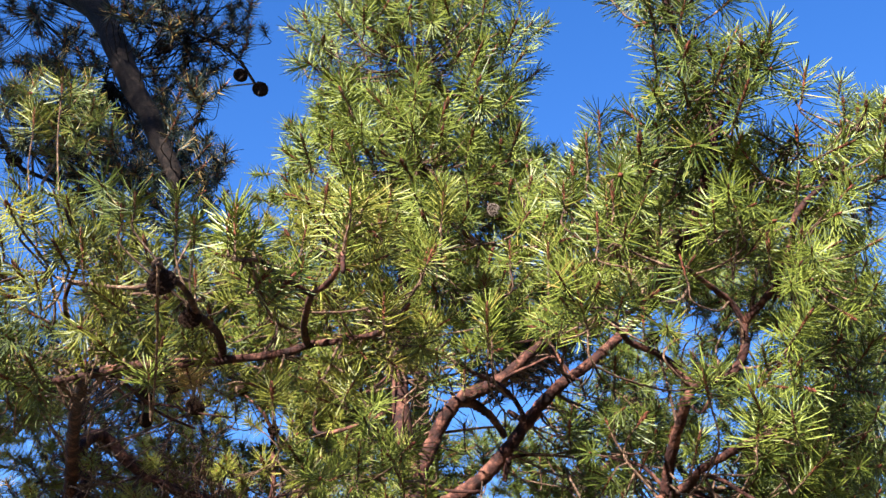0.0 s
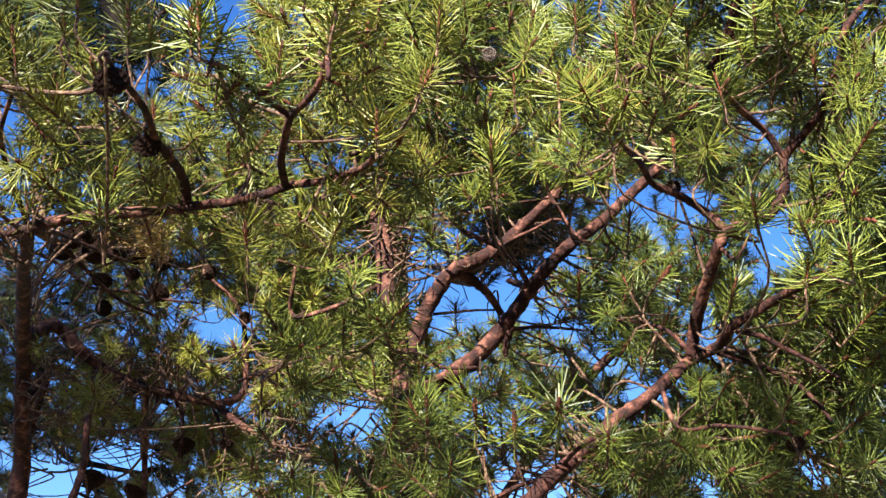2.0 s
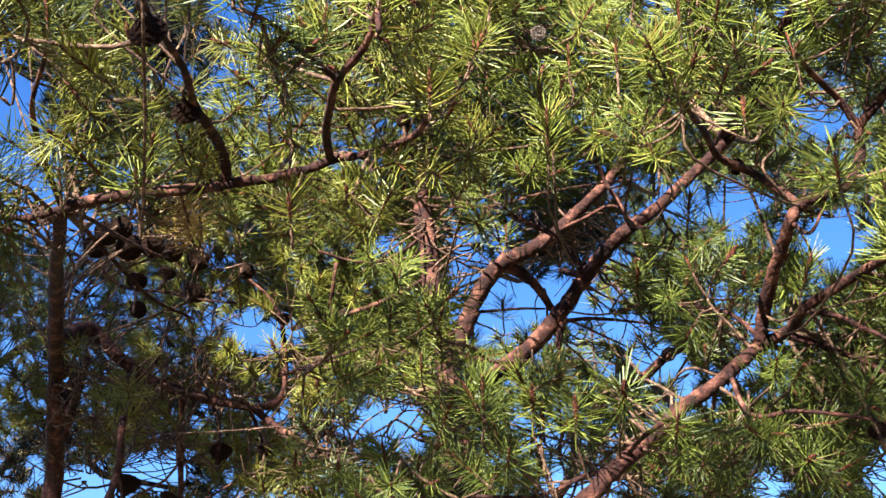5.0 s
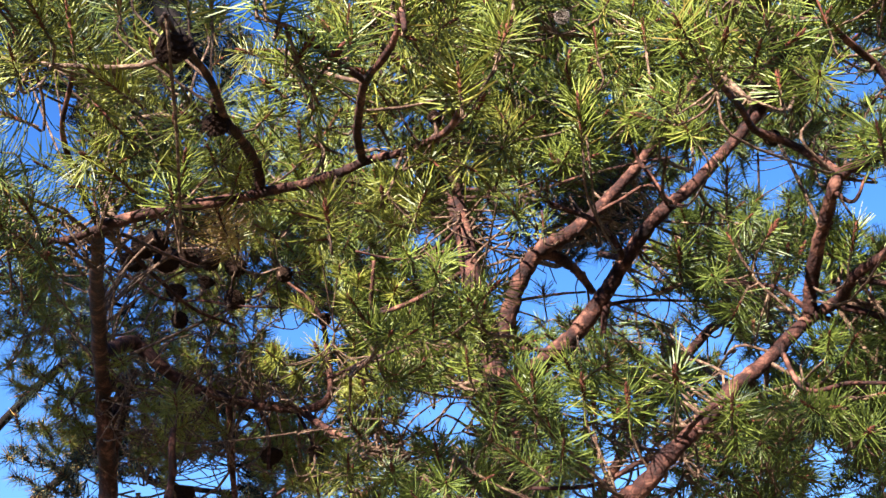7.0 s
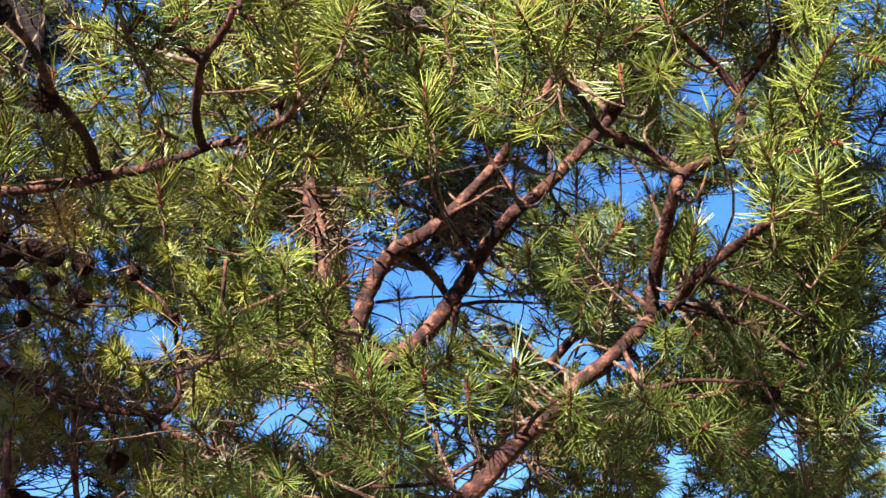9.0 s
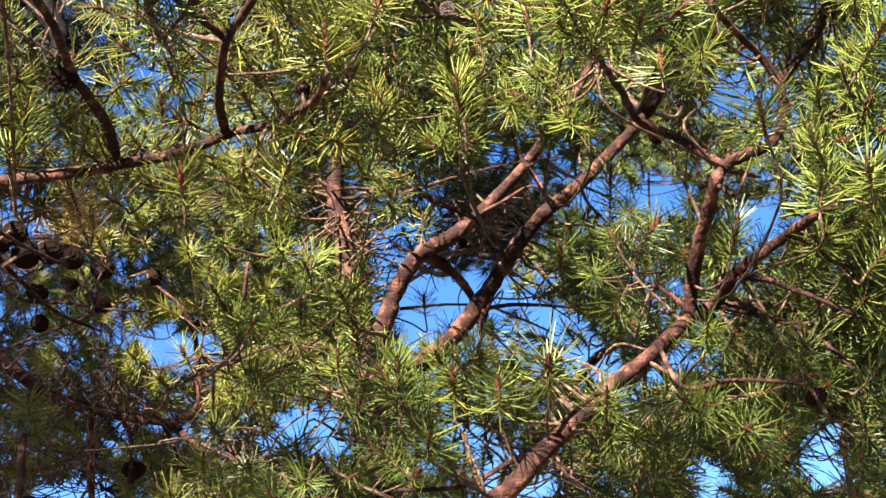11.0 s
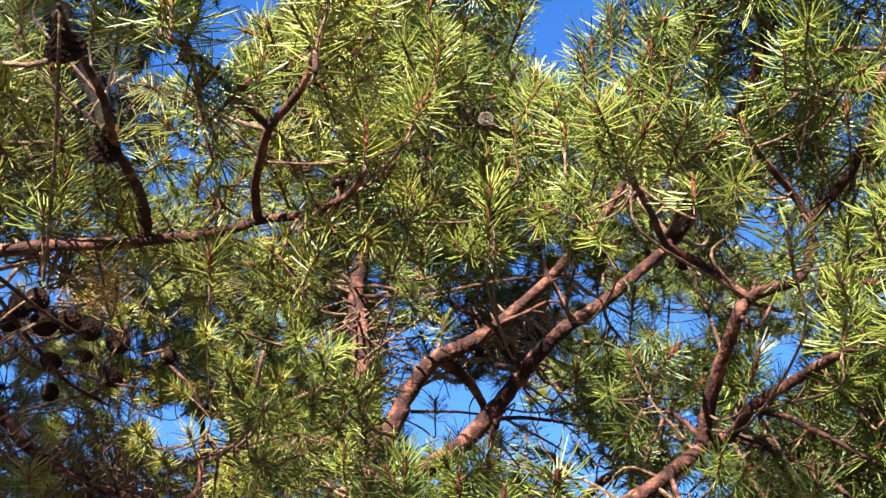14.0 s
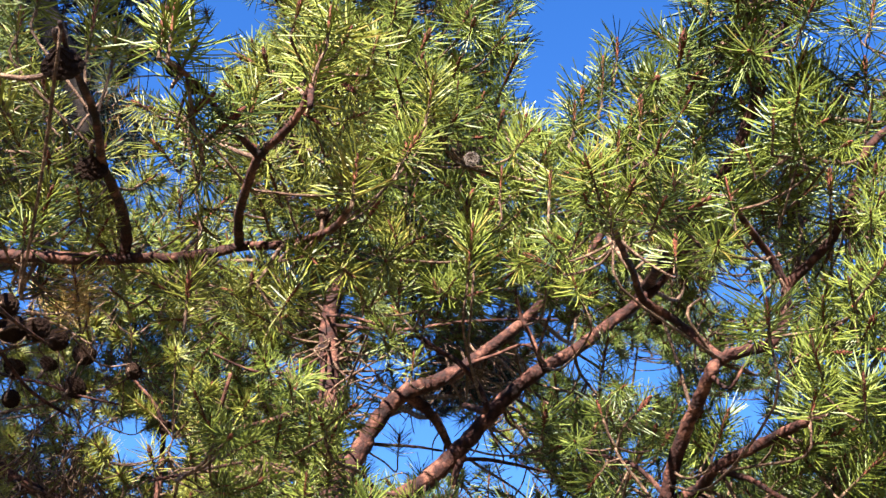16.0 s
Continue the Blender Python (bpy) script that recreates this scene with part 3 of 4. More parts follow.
twig_c = limb("branch", main_pine, [(-0.189, 2.820, 3.341), (-0.118, 2.600, 3.201), (-0.032, 2.500, 3.118), (0.021, 2.450, 3.070)], 0.0042, 0.0026, bare=(0, 1))
twig_d = limb("branch", main_pine, [(0.162, 2.560, 2.967), (0.199, 2.450, 2.899), (0.179, 2.420, 2.938), (0.135, 2.400, 2.978), (0.084, 2.380, 2.996), (0.039, 2.360, 3.021), (0.026, 2.300, 3.058), (0.024, 2.250, 3.115)], 0.008, 0.004, bare=(0, 1))
twig_e = limb("branch", main_pine, [(0.319, 2.440, 3.010), (0.294, 2.420, 3.063), (0.262, 2.400, 3.119), (0.241, 2.350, 3.164)], 0.0062, 0.004, bare=(0, 1))
twig_g = limb("branch", main_pine, [(0.122, 2.680, 3.092), (0.166, 2.580, 3.085), (0.226, 2.550, 3.100), (0.290, 2.500, 3.102), (0.334, 2.450, 3.020), (0.355, 2.420, 2.993)], 0.0048, 0.003, bare=(0, 1))
twig_f = limb("branch", left_pine, [(-0.626, 3.240, 3.195), (-0.653, 3.200, 3.240), (-0.704, 3.180, 3.286), (-0.742, 3.150, 3.308)], 0.0065, 0.0035, bare=(0, 1))
twig_i = limb("branch", left_pine, [(-0.726, 3.340, 2.955), (-0.693, 3.330, 2.885), (-0.669, 3.320, 2.822)], 0.0055, 0.0045, bare=(0, 1))
twig_j = limb("branch", left_pine, [(-0.846, 3.340, 2.991), (-0.816, 3.360, 2.914), (-0.821, 3.380, 2.800)], 0.0075, 0.005, bare=(0, 1))
twig_k = limb("branch", left_pine, [(-0.927, 3.320, 3.013), (-0.940, 3.400, 2.929), (-0.943, 3.450, 2.807), (-0.943, 3.500, 2.668)], 0.0105, 0.009, bare=(0, 1))
twig_l = limb("branch", left_pine, [(-1.201, 3.000, 3.319), (-1.132, 3.050, 3.291), (-1.058, 3.100, 3.245), (-0.943, 3.100, 3.227), (-0.843, 3.100, 3.200), (-0.728, 3.100, 3.182)], 0.006, 0.003, bare=(0, 1))
twig_m = limb("branch", main_pine, [(0.577, 2.190, 2.612), (0.608, 2.170, 2.588), (0.657, 2.160, 2.560), (0.704, 2.150, 2.529), (0.733, 2.130, 2.479), (0.755, 2.120, 2.436)], 0.0075, 0.0035, bare=(0, 1))
twig_n = limb("branch", main_pine, [(0.522, 2.240, 2.637), (0.480, 2.260, 2.696), (0.428, 2.280, 2.724), (0.385, 2.300, 2.740)], 0.0055, 0.0028, bare=(0, 1))
twig_o = limb("branch", main_pine, [(0.152, 2.570, 2.839), (0.221, 2.600, 2.859), (0.289, 2.620, 2.862), (0.373, 2.650, 2.864)], 0.0055, 0.003, bare=(0, 1))
twig_p = limb("branch", main_pine, [(-0.038, 3.047, 3.102), (0.068, 3.135, 3.150), (0.147, 3.228, 3.192)], 0.0048, 0.00328, bare=(0, 1))
twig_q = limb("branch", main_pine, [(-0.162, 2.820, 3.101), (-0.276, 2.900, 3.078), (-0.405, 2.980, 3.076), (-0.444, 3.000, 3.106), (-0.432, 2.950, 3.150), (-0.421, 2.920, 3.204)], 0.0075, 0.005, bare=(0, 1))
twig_r = limb("branch", main_pine, [(0.591, 2.090, 2.617), (0.626, 2.060, 2.592), (0.658, 2.040, 2.560), (0.699, 2.020, 2.523), (0.746, 2.000, 2.477)], 0.0065, 0.003, bare=(0, 1))
twig_s = limb("branch", main_pine, [(0.558, 2.000, 2.756), (0.578, 1.970, 2.716), (0.604, 1.950, 2.753)], 0.0048, 0.0025, bare=(0, 1))
twig_t = limb("branch", left_pine, [(-0.800, 1.980, 2.825), (-0.839, 2.200, 2.941), (-0.874, 2.550, 3.084), (-0.864, 2.800, 3.174)], 0.0055, 0.0035, bare=(0, 1))
twig_u = limb("branch", left_pine, [(-1.031, 2.633, 3.188), (-1.008, 2.863, 3.195), (-0.972, 3.092, 3.202), (-0.879, 3.216, 3.192)], 0.0064, 0.0041, bare=(0, 1))
twig_v = limb("branch", main_pine, [(0.213, 2.150, 2.344), (0.154, 2.200, 2.349), (0.102, 2.220, 2.330), (0.049, 2.240, 2.326), (-0.048, 2.280, 2.344)], 0.0055, 0.0035, bare=(0, 1))
twig_h = limb("branch", main_pine, [(-0.182, 2.840, 3.326), (-0.055, 2.600, 3.173), (0.008, 2.500, 3.114), (0.061, 2.480, 3.114), (0.128, 2.460, 3.120), (0.206, 2.440, 3.121), (0.283, 2.420, 3.119), (0.346, 2.400, 3.110)], 0.0042, 0.0028, bare=(0, 1))
limb_stub = limb("branch", main_pine, [(0.163, 2.570, 2.851), (0.152, 2.580, 2.815), (0.147, 2.600, 2.784)], 0.011, 0.006, bare=(0, 1))
twig_w = limb("branch", main_pine, [(0.448, 2.210, 2.557), (0.458, 2.120, 2.431), (0.526, 2.080, 2.419), (0.591, 2.060, 2.404), (0.657, 2.050, 2.387)], 0.0048, 0.0032, bare=(0.2, 1))
twig_x = limb("branch", main_pine, [(0.235, 2.150, 2.371), (0.256, 2.060, 2.372), (0.292, 2.020, 2.384), (0.310, 2.000, 2.384)], 0.0045, 0.003, bare=(0, 1))
stick = limb("branch", left_pine, [(-1.330, 3.400, 2.200), (-1.026, 3.000, 2.508), (-0.977, 2.980, 2.649), (-0.969, 2.950, 2.744), (-0.968, 2.950, 2.791)], 0.012, 0.009, bare=(0, 1))
pale_twig = limb("branch", left_pine, [(-0.996, 2.990, 2.593), (-0.914, 3.030, 2.564), (-0.778, 3.000, 2.566), (-0.739, 2.980, 2.575), (-0.672, 2.950, 2.602)], 0.004, 0.003, bare=(0, 1))
far_trunk = limb("trunk", far_pine, [(-4.600, 7.000, -0.100), (-4.500, 7.000, 3.000), (-4.300, 6.800, 6.000), (-4.200, 6.600, 9.500)], 0.16, 0.0328)
shade_trunk = limb("trunk", shade_pine, [(-4.660, -2.200, -0.100), (-4.610, -2.200, 4.000), (-4.660, -2.150, 8.000), (-4.660, -2.200, 11.200)], 0.17, 0.0246)
shade_limb = limb("branch", shade_pine, [(-4.650, -2.200, 3.850), (-3.460, -2.250, 4.240), (-2.260, -2.200, 4.390), (-1.060, -2.200, 4.640)], 0.032, 0.0082)
far_low = limb("branch", far_pine, [(-4.500, 7.000, 3.200), (-2.429, 5.635, 4.258), (-1.665, 5.002, 3.745), (-1.216, 4.697, 3.466)], 0.028, 0.00984)
far_low_b = limb("branch", far_pine, [(-4.500, 7.000, 2.600), (-2.407, 5.715, 3.682), (-1.765, 5.190, 3.390), (-1.309, 4.839, 3.200)], 0.024, 0.00984)
back_trunk = limb("trunk", back_pine, [(-0.150, 5.600, -0.100), (-0.150, 5.600, 2.500), (-0.227, 4.885, 3.539), (-0.244, 4.690, 4.119), (-0.261, 4.637, 4.431)], 0.09, 0.0164)
back_left = limb("branch", back_pine, [(-0.150, 5.600, 2.600), (-0.195, 4.643, 3.569), (-0.633, 4.363, 3.669), (-0.991, 4.180, 3.801)], 0.024, 0.0082)
back_right = limb("branch", back_pine, [(-0.150, 5.600, 2.800), (0.687, 4.610, 3.630), (1.017, 4.436, 3.319), (1.422, 4.271, 3.415)], 0.024, 0.0082)
far_limb = limb("branch", far_pine, [(-4.300, 6.800, 6.200), (-2.456, 3.800, 5.932), (-1.607, 3.344, 5.203), (-1.239, 3.054, 4.539), (-0.988, 2.895, 4.039), (-0.944, 2.862, 3.901)], 0.085, 0.018, bare=(0.2, 1))
far_limb2 = limb("branch", far_pine, [(-4.300, 6.800, 5.600), (-2.574, 3.962, 5.642), (-1.707, 3.914, 5.606), (-1.190, 4.009, 5.491), (-0.995, 4.097, 5.279)], 0.016, 0.00656, bare=(0.4, 1))
far_limb3 = limb("branch", far_pine, [(-4.500, 7.000, 4.400), (-2.403, 3.935, 4.906), (-1.885, 3.693, 4.574), (-1.554, 3.601, 4.364)], 0.016, 0.00656)
cone(bough_up, pose(-0.448, 1.300, 2.703, 80, -20, 0), 0.0275)
cone(bough_up, pose(-0.478, 1.610, 2.789, 75, 20, 0), 0.0245)
cone(twig_l, pose(-1.028, 3.100, 3.259, 160, 0, 0), 0.031)
cone(twig_l, pose(-0.942, 3.100, 3.281, 170, 10, 0), 0.026)
cone(twig_l, pose(-0.858, 3.100, 3.216, 150, 20, 0), 0.034)
cone(twig_l, pose(-0.854, 3.100, 3.322, 140, -10, 0), 0.033)
cone(left_trunk, pose(-1.013, 2.750, 3.222, 140, 20, 0), 0.034)
cone(left_trunk, pose(-0.958, 2.800, 3.208, 120, -20, 0), 0.036)
cone(left_trunk, pose(-1.073, 2.850, 3.235, 150, 10, 0), 0.034)
cone(left_trunk, pose(-0.899, 2.800, 3.216, 100, 30, 0), 0.034)
cone(left_trunk, pose(-0.953, 2.700, 3.210, 120, 0, 0), 0.032)
cone(left_trunk, pose(-0.874, 2.900, 3.246, 120, 10, 0), 0.03)
cone(twig_l, pose(-1.032, 3.150, 3.197, 120, 0, 0), 0.026)
cone(low_twig, pose(-0.619, 3.240, 3.195, -60, 0, 0), 0.02)
cone(twig_i, pose(-0.669, 3.320, 2.817, 165, 0, 0), 0.024)
cone(twig_k, pose(-0.822, 3.420, 2.848, 170, 0, 0), 0.036)
cone(twig_k, pose(-0.956, 3.400, 2.700, 170, 20, 0), 0.034)
cone(stick, pose(-0.989, 3.100, 2.651, 165, 0, 0), 0.038)
cone(limb_d, pose(0.674, 2.100, 2.381, 150, 0, 0), 0.019)
cone(bough, pose(-0.139, 1.760, 2.851, 130, 0, 0), 0.0125)
cone(main_trunk, pose(0.130, 2.270, 3.436, -60, 10, 0), 0.0185, mat=CONE_SUNLIT)
cone(limb_d_up, pose(0.520, 2.200, 3.008, 120, 10, 0), 0.018)
cone(twig_f, pose(-0.700, 3.050, 3.258, 120, 10, 0), 0.024)
cone(far_limb2, pose(-0.995, 4.097, 5.279, 150, 0, 0), 0.04)
cone(far_limb2, pose(-1.089, 4.058, 5.337, 150, 0, 0), 0.036)
cone(far_limb2, pose(-1.219, 3.810, 5.034, 150, 0, 0), 0.036)
cone(far_limb3, pose(-1.928, 3.673, 4.605, 150, 0, 0), 0.036)
cone(far_limb2, pose(-1.382, 3.771, 5.285, 150, 0, 0), 0.036)
shoot(bough, (-0.080, 1.554, 2.720), (0, -0.29, 0.96), 1.08)
shoot(bough, (-0.328, 1.779, 2.654), (0, -0.62, 0.78), 1.035)
shoot(twig_d, (0.115, 1.932, 2.860), (0, -0.62, 0.78), 1.125)
shoot(limb_d_twig, (0.316, 1.640, 2.759), (-0.2, -0.4, 0.9), 1.125)
shoot(twig_e, (0.329, 2.028, 2.921), (-0.43, -0.64, 0.64), 0.99)
shoot(limb_d_twig, (0.442, 1.763, 2.809), (0, -0.29, 0.96), 1.035)
shoot(limb_y, (0.539, 1.734, 2.905), (-0.21, -0.31, 0.93), 1.035)
shoot(limb_y, (0.364, 1.813, 3.053), (0, -0.29, 0.96), 1.035)
shoot(twig_e, (0.256, 1.913, 3.047), (0, -0.29, 0.96), 1.035)
shoot(twig_d, (0.169, 1.962, 3.078), (0, -0.29, 0.96), 0.945)
shoot(limb_d_up, (0.539, 1.635, 2.602), (-0.2, -0.67, 0.72), 1.17)
shoot(limb_d, (0.658, 1.825, 2.579), (0.1, -0.5, 0.86), 1.08)
shoot(limb_d_up, (0.722, 1.764, 2.972), (0, -0.29, 0.96), 1.08)
shoot(limb_d, (0.222, 2.029, 2.403), (0, -0.9, 0.43), 1.215)
shoot(limb_a, (0.118, 2.131, 2.480), (0, -0.76, 0.65), 0.9, DRY)
shoot(long_twig, (-0.124, 2.487, 2.747), (0, -0.71, 0.71), 1.17)
shoot(long_twig, (-0.119, 2.544, 2.731), (0, -0.9, 0.43), 1.08)
shoot(long_twig, (-0.058, 2.528, 2.700), (0, -0.62, 0.78), 0.99)
shoot(long_twig, (-0.162, 2.528, 2.682), (0, -0.62, 0.78), 0.99)
shoot(limb_a, (0.084, 2.962, 2.935), (0, -0.29, 0.96), 0.9, GREEN_SHADED)
shoot(limb_a, (0.252, 2.912, 2.929), (0, -0.29, 0.96), 0.9, GREEN_SHADED)
shoot(limb_b, (0.025, 3.023, 3.061), (0, -0.62, 0.78), 0.81, GREEN_SHADED)
shoot(low_twig, (-0.462, 2.998, 2.831), (0, -0.9, 0.43), 1.17)
shoot(low_twig, (-0.491, 2.984, 2.956), (0.1, -0.7, 0.7), 1.08)
shoot(low_twig, (-0.573, 2.989, 2.945), (-0.21, -0.83, 0.52), 1.035)
shoot(low_branch, (-0.966, 2.973, 2.839), (0, -0.51, 0.86), 0.99)
shoot(limb_a, (0.313, 2.398, 2.823), (0, -0.9, 0.43), 1.17)
shoot(limb_a, (0.433, 2.390, 2.948), (0, -0.9, 0.43), 0.99, GREEN_SHADED)
shoot(limb_d_up, (0.558, 2.028, 2.616), (0.2, -0.69, 0.69), 0.9)
shoot(limb_d, (0.309, 2.046, 2.350), (0, -0.9, 0.43), 1.125)
shoot(limb_d, (-0.018, 1.982, 2.372), (0, -0.71, 0.71), 0.99, GREEN_SHADED)
shoot(limb_d, (0.069, 2.129, 2.437), (0, -0.62, 0.78), 1.035)
shoot(limb_d, (0.142, 2.079, 2.390), (0, -0.62, 0.78), 1.035)
shoot(limb_b, (0.039, 2.611, 3.056), (0, -0.29, 0.96), 0.855)
shoot(twig_d, (0.051, 2.325, 2.990), (0, -0.62, 0.78), 0.9)
shoot(bough_twig, (-0.023, 1.730, 2.949), (0.31, -0.21, 0.93), 1.035, NEEDLES)
shoot(bough, (0.108, 1.963, 3.001), (0, -0.29, 0.96), 0.99)
shoot(bough_twig, (-0.152, 1.462, 2.811), (0.1, -0.24, 0.97), 1.08, NEEDLES)
shoot(bough_twig, (-0.136, 1.413, 2.900), (0, -0.29, 0.96), 1.035, NEEDLES)
shoot(bough_twig2, (-0.335, 1.355, 2.781), (0, -0.29, 0.96), 1.125, NEEDLES)
shoot(bough_twig2, (-0.244, 1.514, 2.817), (0.21, -0.31, 0.93), 0.99, NEEDLES)
shoot(bough_twig2, (-0.326, 1.471, 2.766), (0.68, -0.46, 0.57), 1.035, NEEDLES)
shoot(bough_twig2, (-0.334, 1.414, 2.791), (0.3, -0.3, 0.9), 1.035, NEEDLES)
shoot(bough_twig2, (-0.293, 1.495, 2.757), (0.67, -0.33, 0.67), 0.99, NEEDLES)
shoot(bough_twig2, (-0.299, 1.510, 2.750), (-0.33, -0.67, 0.67), 0.99, NEEDLES)
shoot(limb_d_up, (0.785, 1.760, 3.271), (-0.83, -0.21, 0.52), 1.08)
shoot(limb_d_up, (0.813, 1.734, 3.240), (0, -0.29, 0.96), 1.08)
shoot(limb_d_up, (0.841, 1.734, 3.383), (0.19, -0.28, 0.94), 1.08)
shoot(limb_d_up, (0.831, 1.759, 3.403), (-0.52, -0.21, 0.83), 0.99)
shoot(limb_d_up, (0.788, 1.723, 3.101), (0.11, -0.53, 0.84), 0.99, GREEN_SHADED)
shoot(limb_d_up, (0.708, 1.813, 3.388), (-0.19, -0.28, 0.94), 0.99, GREEN_SHADED)
shoot(bough, (0.016, 1.762, 3.075), (0.1, -0.24, 0.97), 1.08)
shoot(bough, (-0.018, 1.715, 2.936), (0.42, -0.32, 0.85), 1.035)
shoot(limb_a, (0.362, 1.963, 3.335), (0, -0.29, 0.96), 0.99)
shoot(limb_a, (0.309, 1.963, 3.236), (0, -0.29, 0.96), 0.99)
shoot(limb_d_twig, (0.395, 1.878, 3.138), (0, -0.62, 0.78), 0.99)
shoot(limb_d_twig, (0.505, 1.813, 3.101), (0, -0.29, 0.96), 1.035)
shoot(limb_y, (0.658, 1.696, 3.000), (-0.21, -0.31, 0.93), 1.125, GREEN_SHADED)
shoot(bough_up, (-0.611, 1.513, 2.943), (0, -0.29, 0.96), 1.035, NEEDLES)
shoot(bough_up, (-0.481, 1.463, 2.877), (0, -0.29, 0.96), 1.035, NEEDLES)
shoot(bough_up, (-0.546, 1.628, 2.644), (0, -0.62, 0.78), 0.99, NEEDLES)
shoot(bough_up, (-0.561, 1.434, 2.924), (0, -0.29, 0.96), 1.08, NEEDLES)
shoot(bough_up, (-0.460, 1.513, 2.910), (0, -0.29, 0.96), 0.99, NEEDLES)
shoot(bough_twig2, (-0.350, 1.364, 2.794), (0, -0.29, 0.96), 1.08, NEEDLES)
shoot(bough_twig, (-0.158, 1.514, 2.913), (0, -0.29, 0.96), 1.08, NEEDLES)
shoot(left_up, (-1.015, 2.014, 3.643), (0, -0.29, 0.96), 1.08)
shoot(left_up, (-1.120, 2.114, 3.608), (0, -0.29, 0.96), 1.08)
shoot(main_trunk, (-0.011, 2.013, 3.151), (0, -0.29, 0.96), 0.99)
shoot(twig_d, (0.124, 1.913, 2.889), (0, -0.29, 0.96), 0.99)
shoot(limb_up2, (0.327, 1.963, 3.257), (0, -0.29, 0.96), 0.99)
shoot(limb_up2, (0.406, 1.913, 3.159), (0, -0.29, 0.96), 0.99)
shoot(limb_up2, (0.401, 2.013, 3.424), (0, -0.29, 0.96), 0.99)
shoot(limb_up2, (0.388, 1.808, 3.111), (0, -0.25, 1), 1, GREEN_SHADED)
shoot(limb_up2, (0.297, 1.878, 3.189), (0, -0.25, 1), 1, GREEN_SHADED)
shoot(limb_up2, (0.360, 1.915, 3.305), (0, -0.25, 1), 0.9, GREEN_SHADED)
shoot(limb_up2, (0.325, 1.945, 3.305), (0, -0.25, 1), 1.1, GREEN_SHADED)
shoot(limb_up2, (0.397, 1.935, 3.429), (0, -0.25, 1), 1, GREEN_SHADED)
shoot(limb_up2, (0.399, 1.773, 3.111), (0, -0.25, 1), 1, GREEN_SHADED)
shoot(main_trunk, (-0.010, 2.438, 4.119), (0, -0.25, 1), 1.2)
shoot(main_trunk, (-0.213, 2.442, 4.095), (0, -0.25, 1), 1.2)
shoot(main_trunk, (-0.341, 2.430, 4.203), (0, -0.25, 1), 1.2)
shoot(main_trunk, (0.120, 2.444, 3.922), (0.5, -0.2, 0.8), 1.2)
shoot(main_trunk, (0.228, 2.437, 4.144), (0.7, -0.2, 0.6), 1.1)
shoot(main_trunk, (0.221, 2.384, 4.235), (0, -0.25, 1), 1)
shoot(limb_up2, (0.435, 1.626, 3.566), (-0.5, 0, 0.8), 1, GREEN_SHADED)
shoot(limb_up2, (0.656, 1.637, 3.568), (0.7, -0.1, 0.6), 1, GREEN_SHADED)
foliage(bough_up, (-0.73, 1.76, 2.96), (0.14, 0.22, 0.20), 20)
foliage(bough_up, (-0.56, 1.72, 2.92), (0.16, 0.20, 0.21), 20)
foliage(bough_up, (-0.47, 1.16, 2.78), (0.07, 0.06, 0.04), 3)
foliage(bough_up, (-0.67, 1.35, 2.75), (0.15, 0.25, 0.12), 14)
foliage(bough_twig2, (-0.38, 1.70, 2.98), (0.16, 0.15, 0.11), 14)
foliage(bough_twig2, (-0.35, 1.32, 2.82), (0.11, 0.12, 0.07), 7)
foliage(bough_twig, (-0.23, 1.74, 3.01), (0.14, 0.15, 0.15), 16)
foliage(bough_twig, (-0.16, 1.50, 2.93), (0.13, 0.15, 0.10), 9)
foliage(bough, (-0.37, 1.93, 2.97), (0.20, 0.19, 0.15), 8)
foliage(bough, (-0.17, 1.79, 2.90), (0.14, 0.15, 0.14), 6)
foliage(bough, (-0.33, 1.96, 2.80), (0.22, 0.19, 0.12), 6)
foliage(bough, (-0.66, 2.05, 2.96), (0.21, 0.15, 0.08), 9)
foliage(bough, (-0.14, 1.94, 2.84), (0.12, 0.12, 0.08), 2)
foliage(twig_d, (-0.00, 2.04, 3.14), (0.15, 0.19, 0.16), 23)
foliage(twig_e, (0.13, 2.08, 3.06), (0.15, 0.15, 0.15), 20)
foliage(limb_b, (0.22, 2.12, 3.31), (0.17, 0.19, 0.13), 34)
foliage(limb_d_twig, (0.29, 1.63, 2.84), (0.09, 0.10, 0.09), 10)
foliage(limb_d_twig, (0.28, 1.80, 2.84), (0.10, 0.12, 0.07), 10)
foliage(limb_d_twig, (0.42, 1.65, 2.81), (0.10, 0.10, 0.09), 9)
foliage(limb_y, (0.53, 1.74, 2.95), (0.09, 0.12, 0.10), 9)
foliage(limb_y, (0.40, 1.76, 3.03), (0.16, 0.15, 0.11), 18)
foliage(main_trunk, (-0.09, 2.38, 4.02), (0.40, 0.35, 0.25), 142, size=1.2)
foliage(main_trunk, (-0.08, 2.36, 3.65), (0.47, 0.38, 0.21), 120, size=1.2)
foliage(main_trunk, (-0.09, 2.33, 4.39), (0.31, 0.31, 0.23), 77, size=1.2)
foliage(main_trunk, (-0.35, 3.02, 3.99), (0.44, 0.25, 0.20), 38, size=1.2)
foliage(twig_d, (0.10, 1.96, 3.15), (0.23, 0.31, 0.12), 35)
foliage(limb_up2, (0.61, 1.69, 3.37), (0.17, 0.25, 0.20), 51, GREEN_SHADED, size=1.2)
foliage(limb_up2, (0.54, 1.62, 3.58), (0.13, 0.19, 0.12), 28, GREEN_SHADED, size=1.2)
foliage(limb_up2, (0.40, 1.83, 3.22), (0.16, 0.25, 0.13), 28, GREEN_SHADED, size=1.2)
